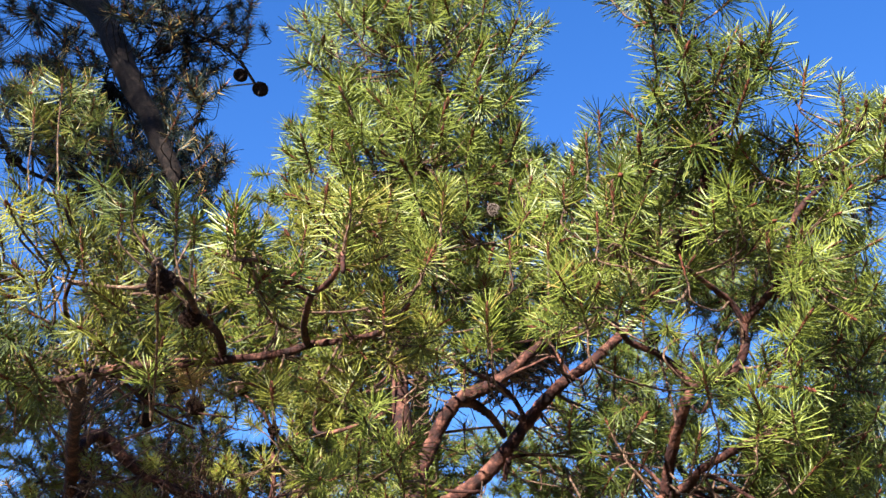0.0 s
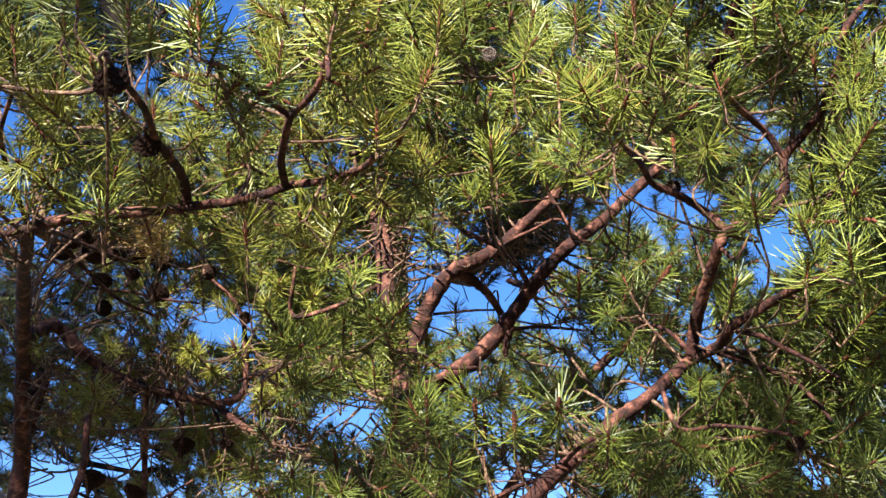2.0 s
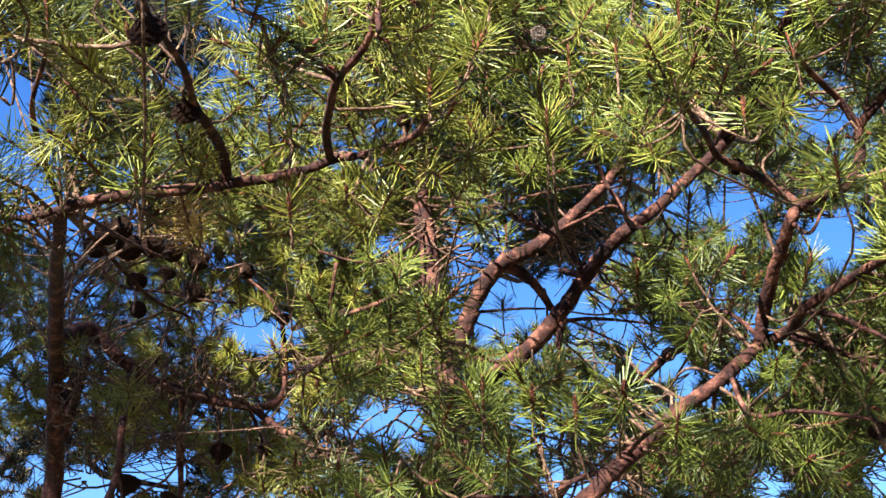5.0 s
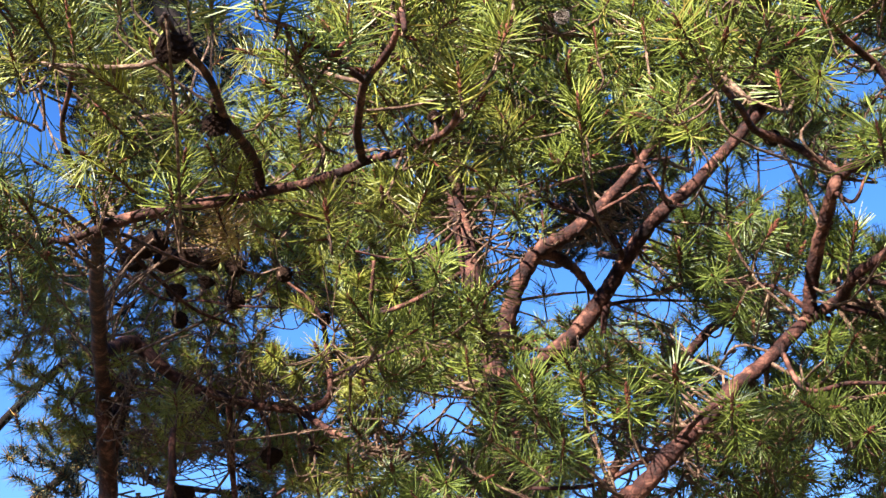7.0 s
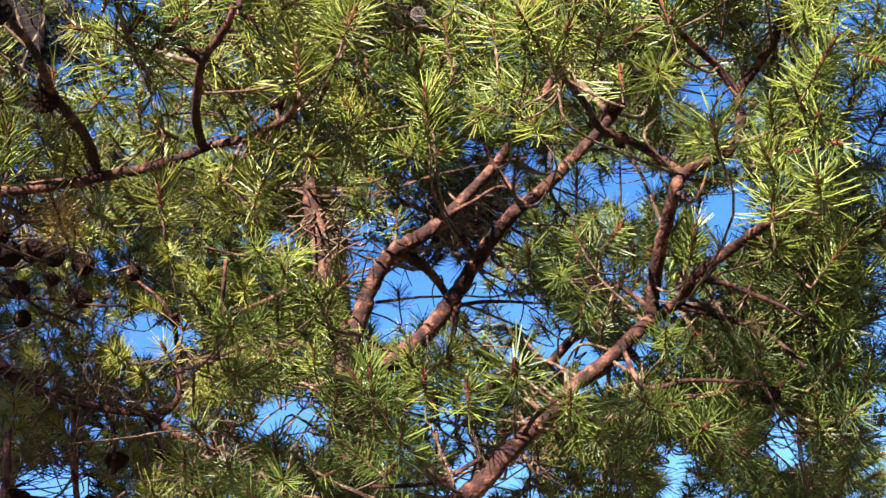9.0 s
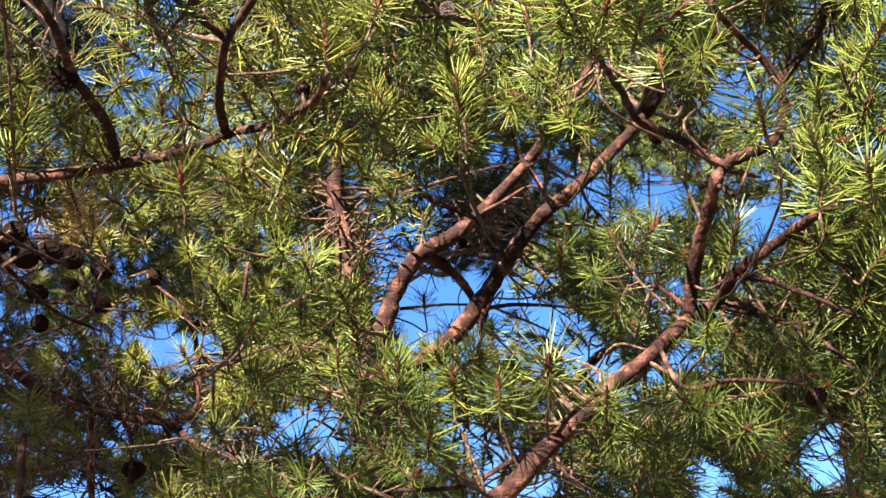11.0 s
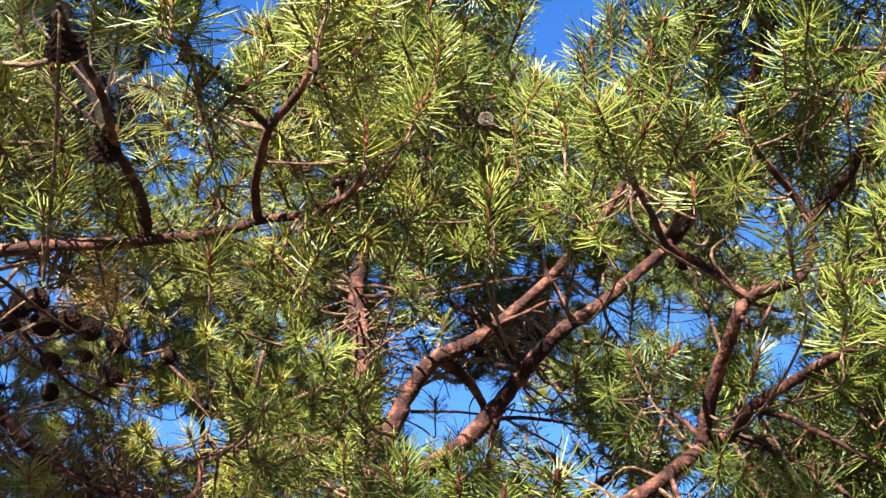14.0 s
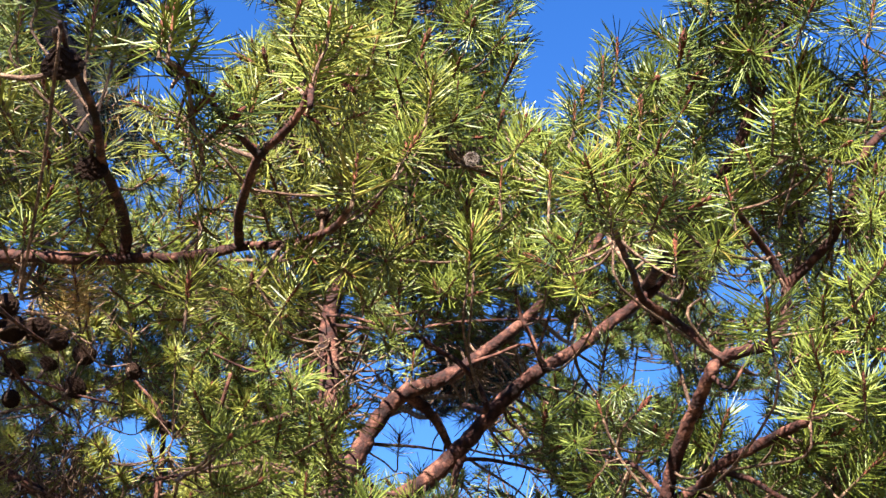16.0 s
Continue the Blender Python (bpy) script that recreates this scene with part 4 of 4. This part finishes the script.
foliage(limb_up3, (0.69, 1.62, 3.39), (0.09, 0.12, 0.13), 14, GREEN_SHADED, size=1.2)
foliage(limb_d_up, (0.81, 1.75, 3.29), (0.12, 0.19, 0.12), 16)
foliage(limb_d_up, (0.97, 1.74, 3.32), (0.12, 0.15, 0.13), 19)
foliage(limb_d_up, (0.92, 1.77, 3.16), (0.14, 0.19, 0.12), 19)
foliage(limb_d_up, (0.65, 1.71, 3.04), (0.12, 0.15, 0.08), 16)
foliage(limb_d_up, (0.59, 1.78, 2.77), (0.06, 0.07, 0.04), 4)
foliage(limb_d, (0.67, 1.79, 2.61), (0.07, 0.07, 0.07), 5)
foliage(limb_d_up, (0.74, 1.78, 2.77), (0.07, 0.15, 0.12), 11)
foliage(limb_d, (0.63, 2.23, 2.78), (0.08, 0.10, 0.07), 5)
# Darker needle copy here: the shade of these lower sprays is in the colour.
foliage(limb_a, (0.48, 2.56, 3.01), (0.20, 0.25, 0.14), 21, GREEN_SHADED)
foliage(limb_a, (0.36, 2.60, 2.94), (0.12, 0.25, 0.12), 11, GREEN_SHADED)
foliage(limb_d, (0.46, 2.45, 2.80), (0.19, 0.25, 0.10), 17, GREEN_SHADED)
foliage(limb_d, (0.71, 2.22, 2.58), (0.23, 0.25, 0.14), 46, GREEN_SHADED)
foliage(limb_d, (0.53, 2.19, 2.43), (0.25, 0.25, 0.14), 38, GREEN_SHADED)
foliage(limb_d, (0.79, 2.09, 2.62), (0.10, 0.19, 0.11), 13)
foliage(limb_d, (0.78, 2.31, 2.42), (0.17, 0.25, 0.12), 24, GREEN_SHADED)
foliage(limb_d, (0.22, 1.97, 2.42), (0.07, 0.06, 0.04), 5)
foliage(limb_d, (0.11, 2.04, 2.49), (0.08, 0.07, 0.06), 6)
foliage(limb_d, (-0.02, 2.03, 2.41), (0.13, 0.12, 0.09), 5, GREEN_SHADED)
foliage(limb_d, (-0.18, 2.21, 2.40), (0.17, 0.15, 0.10), 7, GREEN_SHADED)
foliage(limb_d, (0.08, 2.19, 2.43), (0.14, 0.12, 0.09), 11)
foliage(limb_d, (0.31, 2.09, 2.41), (0.08, 0.07, 0.06), 5)
foliage(long_twig, (-0.12, 2.27, 2.71), (0.11, 0.12, 0.07), 5)
foliage(long_twig, (-0.33, 2.28, 2.68), (0.17, 0.19, 0.08), 12)
foliage(twig_c, (0.04, 2.23, 2.99), (0.12, 0.19, 0.08), 19)
foliage(limb_a, (0.35, 2.76, 3.06), (0.08, 0.12, 0.08), 8)
foliage(low_twig, (-0.53, 2.91, 3.00), (0.22, 0.38, 0.14), 22)
foliage(low_twig, (-0.47, 3.08, 2.89), (0.14, 0.19, 0.07), 16)
foliage(low_branch, (-1.00, 3.05, 2.94), (0.16, 0.25, 0.09), 13)
foliage(low_branch, (-0.42, 2.52, 2.45), (0.15, 0.25, 0.08), 13)
foliage(low_branch, (-1.00, 3.35, 3.22), (0.32, 0.38, 0.18), 24)
foliage(low_branch, (-1.08, 3.60, 2.97), (0.30, 0.38, 0.14), 18)
foliage(main_trunk, (-0.31, 3.21, 3.28), (0.29, 0.50, 0.17), 27)
foliage(main_trunk, (-0.37, 3.14, 3.42), (0.29, 0.50, 0.17), 22)
foliage(main_trunk, (-0.14, 3.37, 2.97), (0.25, 0.38, 0.12), 26)
foliage(limb_b, (0.26, 3.38, 3.59), (0.25, 0.38, 0.17), 34)
foliage(limb_b, (0.51, 3.04, 3.61), (0.23, 0.38, 0.15), 38)
foliage(far_limb, (-1.37, 3.22, 4.64), (0.41, 0.62, 0.33), 108, size=1.35)
foliage(far_limb, (-0.99, 2.92, 3.99), (0.20, 0.38, 0.13), 38, size=1.35)
foliage(far_limb2, (-1.28, 3.77, 5.30), (0.39, 0.50, 0.27), 64, size=1.35)
foliage(far_limb3, (-1.79, 3.60, 4.74), (0.33, 0.50, 0.31), 70, size=1.35)
foliage(far_limb2, (-2.05, 3.82, 5.54), (0.46, 0.50, 0.19), 57, size=1.35)
foliage(far_limb3, (-1.27, 2.55, 4.00), (0.23, 0.19, 0.12), 38, GREEN_SHADED)
foliage(far_limb2, (-1.35, 3.69, 5.43), (0.39, 0.50, 0.18), 51, size=1.35)
foliage(far_limb, (-1.01, 3.16, 4.37), (0.17, 0.38, 0.20), 38, size=1.35)
foliage(far_limb3, (-1.55, 3.54, 4.46), (0.29, 0.38, 0.16), 44, size=1.35)
# Sprays of the added pine, set between the sun and the places to shade.
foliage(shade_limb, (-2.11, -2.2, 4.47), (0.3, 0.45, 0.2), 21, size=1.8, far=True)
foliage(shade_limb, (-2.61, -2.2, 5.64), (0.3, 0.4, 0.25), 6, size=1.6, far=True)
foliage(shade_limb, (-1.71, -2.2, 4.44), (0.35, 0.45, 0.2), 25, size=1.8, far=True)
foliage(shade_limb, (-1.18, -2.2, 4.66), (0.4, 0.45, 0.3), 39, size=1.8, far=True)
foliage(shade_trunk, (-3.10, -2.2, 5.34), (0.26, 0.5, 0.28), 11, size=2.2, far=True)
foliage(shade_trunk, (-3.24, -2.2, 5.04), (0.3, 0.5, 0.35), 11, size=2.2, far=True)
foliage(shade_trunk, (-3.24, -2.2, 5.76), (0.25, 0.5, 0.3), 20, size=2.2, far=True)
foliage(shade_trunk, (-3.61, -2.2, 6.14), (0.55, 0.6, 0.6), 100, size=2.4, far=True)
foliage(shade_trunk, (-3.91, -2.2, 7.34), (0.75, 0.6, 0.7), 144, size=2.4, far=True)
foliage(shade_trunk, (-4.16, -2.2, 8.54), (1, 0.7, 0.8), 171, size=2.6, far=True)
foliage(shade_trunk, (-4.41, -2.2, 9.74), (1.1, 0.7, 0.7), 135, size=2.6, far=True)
foliage(shade_trunk, (-3.45, -2.20, 5.75), (0.35, 0.5, 0.40), 16, size=2.2, far=True)
foliage(shade_trunk, (-4.20, -3.20, 6.60), (0.55, 0.5, 0.60), 20, size=2.4, far=True)
foliage(shade_limb, (-2.20, -2.20, 5.10), (0.35, 0.4, 0.25), 9, size=1.8, far=True)
foliage(left_up, (-0.79, 1.87, 3.03), (0.18, 0.31, 0.21), 27, GREEN_SHADED)
foliage(left_side, (-0.94, 2.05, 2.92), (0.21, 0.25, 0.13), 22, GREEN_SHADED)
foliage(bough, (-0.78, 3.03, 3.67), (0.50, 0.25, 0.35), 23)
foliage(main_trunk, (-0.25, 3.04, 3.81), (0.46, 0.25, 0.37), 65)
foliage(main_trunk, (-0.24, 3.04, 3.53), (0.38, 0.25, 0.13), 26)
foliage(limb_b, (0.30, 3.04, 3.87), (0.44, 0.25, 0.30), 59)
foliage(limb_a, (0.72, 3.03, 3.92), (0.38, 0.25, 0.26), 47)
foliage(limb_d_up, (0.77, 2.08, 3.28), (0.22, 0.31, 0.15), 41)
foliage(left_trunk, (-1.31, 3.53, 3.32), (0.27, 0.38, 0.23), 34)
foliage(left_trunk, (-1.22, 3.41, 3.55), (0.31, 0.38, 0.15), 30)
foliage(left_trunk, (-0.75, 3.27, 3.39), (0.32, 0.38, 0.12), 34)
foliage(low_branch, (-0.85, 3.50, 3.16), (0.32, 0.38, 0.12), 30)
foliage(limb_d, (0.44, 2.51, 2.47), (0.19, 0.25, 0.10), 22, GREEN_SHADED)
foliage(limb_d, (0.88, 2.36, 2.54), (0.11, 0.25, 0.16), 24, GREEN_SHADED)
foliage(limb_d, (-0.10, 2.44, 2.39), (0.33, 0.25, 0.08), 13, GREEN_SHADED)
foliage(limb_d, (0.33, 3.03, 2.98), (0.25, 0.38, 0.09), 13, GREEN_SHADED)
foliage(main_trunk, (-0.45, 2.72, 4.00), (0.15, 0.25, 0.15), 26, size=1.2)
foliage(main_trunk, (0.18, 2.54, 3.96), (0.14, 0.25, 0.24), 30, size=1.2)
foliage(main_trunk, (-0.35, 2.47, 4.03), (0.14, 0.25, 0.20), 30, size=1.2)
foliage(limb_up2, (0.39, 1.93, 3.44), (0.08, 0.12, 0.08), 8, GREEN_SHADED, size=1.2)
foliage(limb_up2, (0.55, 1.86, 3.38), (0.14, 0.25, 0.17), 25, GREEN_SHADED, size=1.2)
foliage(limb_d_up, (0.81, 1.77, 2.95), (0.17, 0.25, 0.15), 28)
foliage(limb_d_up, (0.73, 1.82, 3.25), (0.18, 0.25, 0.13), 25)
foliage(limb_d, (0.91, 2.04, 2.90), (0.18, 0.25, 0.16), 25, GREEN_SHADED)
foliage(limb_d, (0.95, 2.15, 2.72), (0.16, 0.25, 0.16), 34, GREEN_SHADED)
foliage(limb_d, (0.71, 2.03, 2.69), (0.13, 0.19, 0.10), 16, GREEN_SHADED)
foliage(limb_d, (0.43, 2.23, 2.72), (0.15, 0.25, 0.09), 8, GREEN_SHADED)
foliage(left_trunk, (-1.39, 3.00, 3.23), (0.27, 0.38, 0.19), 30)
foliage(left_side, (-0.90, 1.75, 2.83), (0.14, 0.19, 0.12), 15, GREEN_SHADED)
foliage(low_branch, (-1.31, 3.66, 3.07), (0.25, 0.38, 0.17), 26)
foliage(low_branch, (-1.20, 3.79, 2.83), (0.27, 0.38, 0.12), 26)
foliage(low_branch, (-0.76, 3.56, 2.84), (0.28, 0.31, 0.12), 26)
foliage(left_trunk, (-0.97, 3.49, 3.39), (0.31, 0.31, 0.12), 22)
foliage(long_twig, (-0.24, 2.59, 2.74), (0.24, 0.25, 0.07), 16)
foliage(limb_b, (0.08, 3.43, 3.51), (0.21, 0.25, 0.12), 12)
foliage(limb_b, (-0.32, 3.34, 3.47), (0.24, 0.25, 0.12), 8)
foliage(far_low, (-1.75, 4.64, 4.01), (0.39, 0.50, 0.19), 72, size=1.35)
foliage(far_low, (-1.40, 4.63, 3.59), (0.53, 0.50, 0.19), 99, size=1.35)
foliage(far_low_b, (-1.75, 4.92, 3.48), (0.33, 0.50, 0.17), 72, size=1.35)
foliage(far_low_b, (-1.29, 4.78, 3.30), (0.40, 0.50, 0.19), 81, size=1.35)
foliage(far_low_b, (-1.75, 5.09, 3.16), (0.42, 0.50, 0.14), 54, size=1.35)
foliage(back_left, (-1.21, 4.30, 3.99), (0.41, 0.40, 0.11), 90, size=1.35)
foliage(back_left, (-0.62, 4.19, 3.78), (0.39, 0.40, 0.22), 195, size=1.35)
foliage(back_left, (-0.73, 4.33, 3.51), (0.35, 0.30, 0.13), 135, size=1.35)
foliage(back_left, (-0.19, 4.55, 3.53), (0.30, 0.30, 0.14), 105, size=1.35)
foliage(back_left, (-0.33, 4.26, 4.07), (0.25, 0.30, 0.14), 60, size=1.35)
foliage(back_right, (0.75, 4.19, 3.78), (0.24, 0.30, 0.15), 90, size=1.35)
foliage(back_right, (0.78, 4.30, 3.57), (0.20, 0.30, 0.11), 75, size=1.35)
foliage(back_right, (1.39, 4.17, 3.40), (0.31, 0.40, 0.23), 195, size=1.35)
foliage(back_right, (0.97, 4.30, 3.16), (0.42, 0.40, 0.19), 195, size=1.35)
foliage(back_right, (1.58, 3.98, 3.75), (0.17, 0.40, 0.25), 105, size=1.35)
foliage(back_left, (-1.05, 4.29, 4.22), (0.46, 0.40, 0.26), 105, size=1.35)
foliage(back_left, (-0.51, 4.45, 3.71), (0.32, 0.30, 0.18), 90, size=1.35)
foliage(back_right, (0.48, 4.49, 3.43), (0.33, 0.30, 0.16), 90, size=1.35)
foliage(back_right, (0.17, 4.54, 3.55), (0.25, 0.30, 0.14), 60, size=1.35)
foliage(back_left, (-0.88, 4.48, 3.24), (0.33, 0.30, 0.15), 90, size=1.35)
foliage(back_right, (0.93, 4.01, 4.34), (0.33, 0.30, 0.18), 75, size=1.35)
foliage(back_trunk, (-0.18, 4.44, 3.09), (0.47, 0.40, 0.15), 135, size=1.35)
# Clump behind limb_b, its shade carried by the needle colour.
foliage(back_trunk, (0.34, 4.34, 4.14), (0.21, 0.30, 0.14), 75, NEEDLES_SHADED)
foliage(back_trunk, (0.50, 4.61, 3.20), (0.25, 0.30, 0.13), 60, size=1.35)
foliage(back_right, (1.08, 3.95, 4.02), (0.36, 0.30, 0.15), 90, size=1.35)
foliage(back_right, (1.32, 4.16, 3.62), (0.30, 0.30, 0.11), 75, size=1.35)
foliage(back_right, (1.49, 3.95, 4.02), (0.19, 0.30, 0.23), 90, size=1.35)
foliage(limb_d, (-0.01, 2.01, 2.38), (0.11, 0.10, 0.08), 4, GREEN_SHADED)
foliage(limb_d, (-0.24, 2.22, 2.37), (0.15, 0.12, 0.07), 5, GREEN_SHADED)
foliage(far_low, (-1.99, 4.44, 3.83), (0.27, 0.38, 0.32), 54, size=1.35)
foliage(far_low_b, (-1.98, 4.70, 3.34), (0.24, 0.38, 0.24), 45, size=1.35)
foliage(left_side, (-1.13, 2.52, 3.03), (0.12, 0.25, 0.09), 16, GREEN_SHADED)
foliage(left_trunk, (-1.44, 3.39, 3.08), (0.16, 0.25, 0.16), 22)
foliage(back_trunk, (0.39, 4.12, 4.12), (0.25, 0.30, 0.11), 60, NEEDLES_SHADED)
foliage(back_right, (0.66, 4.17, 4.02), (0.16, 0.30, 0.13), 45, size=1.35)
foliage(back_right, (1.06, 4.18, 3.80), (0.15, 0.30, 0.15), 45, size=1.35)
# Dark inner clump: shade put into the needles' own colour.
foliage(limb_b, (0.24, 3.40, 3.55), (0.12, 0.12, 0.10), 26, NEEDLES_SHADED)
foliage(bough, (-0.10, 1.81, 2.82), (0.12, 0.12, 0.09), 3)
foliage(twig_d, (0.10, 2.16, 3.12), (0.12, 0.12, 0.11), 14)
foliage(long_twig, (-0.32, 2.29, 2.70), (0.14, 0.10, 0.06), 5)
foliage(long_twig, (-0.15, 2.33, 2.74), (0.09, 0.07, 0.05), 4)
foliage(bough, (-0.32, 1.94, 2.80), (0.17, 0.12, 0.06), 2)
foliage(twig_c, (-0.01, 2.20, 2.96), (0.09, 0.12, 0.06), 7)
foliage(back_right, (1.29, 4.21, 2.88), (0.40, 0.30, 0.17), 105, size=1.35)
foliage(back_right, (0.71, 4.30, 2.88), (0.28, 0.30, 0.11), 67, size=1.35)
foliage(back_right, (1.46, 4.47, 2.91), (0.31, 0.30, 0.13), 67, size=1.35)
foliage(limb_b, (0.22, 3.49, 3.64), (0.15, 0.15, 0.12), 43, NEEDLES_SHADED, size=0.8)
foliage(bough, (-0.58, 2.11, 2.90), (0.09, 0.10, 0.04), 3, DRY)
foliage(bough, (-0.77, 2.35, 2.99), (0.16, 0.12, 0.06), 6, DRY)
bare(limb_b, (0.21, 3.41, 3.58), (0.13, 0.12, 0.10), 46)
bare(left_trunk, (-0.92, 2.96, 3.33), (0.21, 0.20, 0.08), 22)
bare(low_branch, (-0.82, 3.32, 2.86), (0.21, 0.15, 0.10), 34)
bare(low_branch, (-1.28, 3.65, 2.87), (0.19, 0.20, 0.12), 30)
bare(main_trunk, (-0.13, 2.90, 3.23), (0.20, 0.15, 0.12), 26)
bare(limb_b, (0.16, 3.18, 3.12), (0.15, 0.10, 0.06), 7)
bare(limb_b, (0.29, 3.29, 3.56), (0.14, 0.10, 0.09), 10)
bare(limb_d, (0.20, 2.30, 2.44), (0.12, 0.10, 0.06), 18)
bare(limb_d, (0.74, 2.50, 2.49), (0.19, 0.20, 0.07), 8)
bare(limb_d_up, (0.55, 2.06, 2.90), (0.10, 0.12, 0.07), 12)
bare(left_side, (-0.96, 2.19, 2.87), (0.14, 0.15, 0.07), 20)
bare(left_side, (-0.88, 2.05, 2.86), (0.10, 0.10, 0.05), 22)
bare(bough, (-0.74, 2.16, 2.91), (0.10, 0.10, 0.05), 20)
bare(far_limb2, (-1.30, 3.82, 5.41), (0.42, 0.40, 0.24), 30)
bare(far_limb, (-1.28, 3.19, 4.70), (0.27, 0.40, 0.22), 24)
bare(low_branch, (-0.36, 3.33, 2.84), (0.19, 0.20, 0.10), 20)
bare(limb_d, (0.47, 2.66, 2.82), (0.18, 0.20, 0.08), 18)
# Inner clumps again in needles with shade painted in.
foliage(limb_b, (0.23, 2.98, 3.31), (0.15, 0.1, 0.09), 24, NEEDLES_SHADED, size=0.8)
foliage(limb_b, (0.10, 3.00, 3.25), (0.08, 0.08, 0.06), 8, NEEDLES_SHADED, size=0.8)
foliage(main_trunk, (-0.27, 2.90, 3.79), (0.35, 0.2, 0.2), 68)
foliage(main_trunk, (0.11, 2.90, 3.92), (0.3, 0.2, 0.2), 61)
foliage(limb_b, (0.48, 2.80, 3.80), (0.3, 0.2, 0.2), 61)
foliage(limb_a, (0.69, 2.60, 3.57), (0.25, 0.2, 0.2), 54)
foliage(main_trunk, (-0.45, 2.90, 3.39), (0.3, 0.2, 0.14), 41)
foliage(main_trunk, (-0.01, 2.80, 3.51), (0.25, 0.2, 0.12), 41)
foliage(bough, (-1.15, 3.20, 3.95), (0.4, 0.2, 0.25), 22, GREEN_SHADED)
foliage(bough, (-0.73, 3.20, 3.93), (0.36, 0.2, 0.24), 22)
foliage(limb_a, (0.99, 2.50, 3.45), (0.2, 0.2, 0.2), 34, GREEN_SHADED)
foliage(limb_d, (0.88, 2.50, 2.72), (0.25, 0.2, 0.2), 49, GREEN_SHADED)
foliage(limb_d, (0.60, 2.40, 2.48), (0.3, 0.15, 0.12), 49, GREEN_SHADED)
foliage(twig_d, (-0.03, 1.95, 2.89), (0.09, 0.06, 0.06), 9)
foliage(twig_d, (0.07, 2.00, 2.89), (0.09, 0.06, 0.05), 9)
foliage(twig_d, (-0.09, 2.00, 2.89), (0.08, 0.06, 0.05), 7)
foliage(long_twig, (-0.30, 2.40, 2.73), (0.09, 0.06, 0.05), 11, NEEDLES_WARM)
foliage(long_twig, (-0.18, 2.45, 2.88), (0.09, 0.06, 0.06), 11, NEEDLES_WARM)
foliage(long_twig, (-0.24, 2.50, 3.01), (0.1, 0.06, 0.05), 9)
foliage(limb_a, (0.31, 2.20, 3.07), (0.1, 0.06, 0.06), 12)
foliage(bough_twig2, (-0.33, 1.62, 2.97), (0.08, 0.06, 0.06), 6)
foliage(bough, (-0.14, 1.80, 2.78), (0.1, 0.08, 0.06), 7, NEEDLES_WARM)
foliage(bough, (-0.05, 1.85, 2.86), (0.1, 0.08, 0.06), 4, NEEDLES_WARM)
foliage(bough, (-0.24, 1.80, 2.73), (0.1, 0.08, 0.05), 4, NEEDLES_WARM)
foliage(bough, (-0.38, 1.85, 2.75), (0.1, 0.08, 0.05), 3, NEEDLES_WARM)
foliage(low_branch, (-0.98, 3.60, 3.28), (0.35, 0.2, 0.15), 22, GREEN_SHADED)
foliage(long_twig, (-0.30, 3.20, 3.20), (0.3, 0.2, 0.15), 34)
foliage(long_twig, (-0.28, 3.00, 2.91), (0.25, 0.2, 0.08), 22)
foliage(limb_d, (-0.20, 2.50, 2.50), (0.3, 0.2, 0.1), 14)
foliage(main_trunk, (-0.45, 3.05, 3.55), (0.45, 0.25, 0.22), 81)
foliage(main_trunk, (0.05, 3.0, 3.60), (0.40, 0.25, 0.22), 81)
foliage(limb_b, (0.50, 2.95, 3.75), (0.35, 0.25, 0.25), 68)
foliage(main_trunk, (-0.75, 3.0, 3.60), (0.35, 0.25, 0.2), 54)
foliage(limb_a, (0.75, 2.75, 3.55), (0.30, 0.25, 0.2), 41, GREEN_SHADED)
foliage(limb_d, (0.30, 2.75, 2.52), (0.35, 0.20, 0.14), 41, GREEN_SHADED)
foliage(limb_d, (0.85, 2.7, 2.60), (0.30, 0.25, 0.16), 49, GREEN_SHADED)
bare(low_branch, (-1.05, 3.25, 3.15), (0.2, 0.1, 0.12), 13)
bare(low_branch, (-1.05, 3.20, 2.85), (0.2, 0.12, 0.1), 16)
bare(low_branch, (-0.74, 3.25, 3.01), (0.2, 0.1, 0.08), 18)
bare(low_branch, (-0.79, 3.20, 3.13), (0.2, 0.1, 0.08), 16)
bare(left_trunk, (-1.04, 2.95, 3.26), (0.18, 0.1, 0.1), 10)
bare(left_trunk, (-1.16, 3.20, 2.99), (0.14, 0.1, 0.14), 16)
bare(main_trunk, (-0.09, 2.75, 3.15), (0.12, 0.1, 0.12), 16)
bare(long_twig, (-0.30, 2.70, 2.78), (0.2, 0.1, 0.08), 16)
bare(limb_d, (0.21, 2.40, 2.50), (0.15, 0.1, 0.08), 14)
bare(limb_a, (0.42, 2.70, 2.90), (0.18, 0.12, 0.1), 18)
bare(limb_b, (0.21, 2.86, 3.23), (0.14, 0.06, 0.07), 34)
bare(low_branch, (-0.49, 3.00, 2.67), (0.22, 0.1, 0.1), 26)
bare(low_branch, (-0.37, 3.10, 2.86), (0.2, 0.1, 0.08), 16)
bare(limb_d, (-0.11, 2.60, 2.55), (0.2, 0.1, 0.1), 16)
# -- end of boughs --
for tree in (main_pine, left_pine, back_pine, far_pine, shade_pine):
    finish(tree)
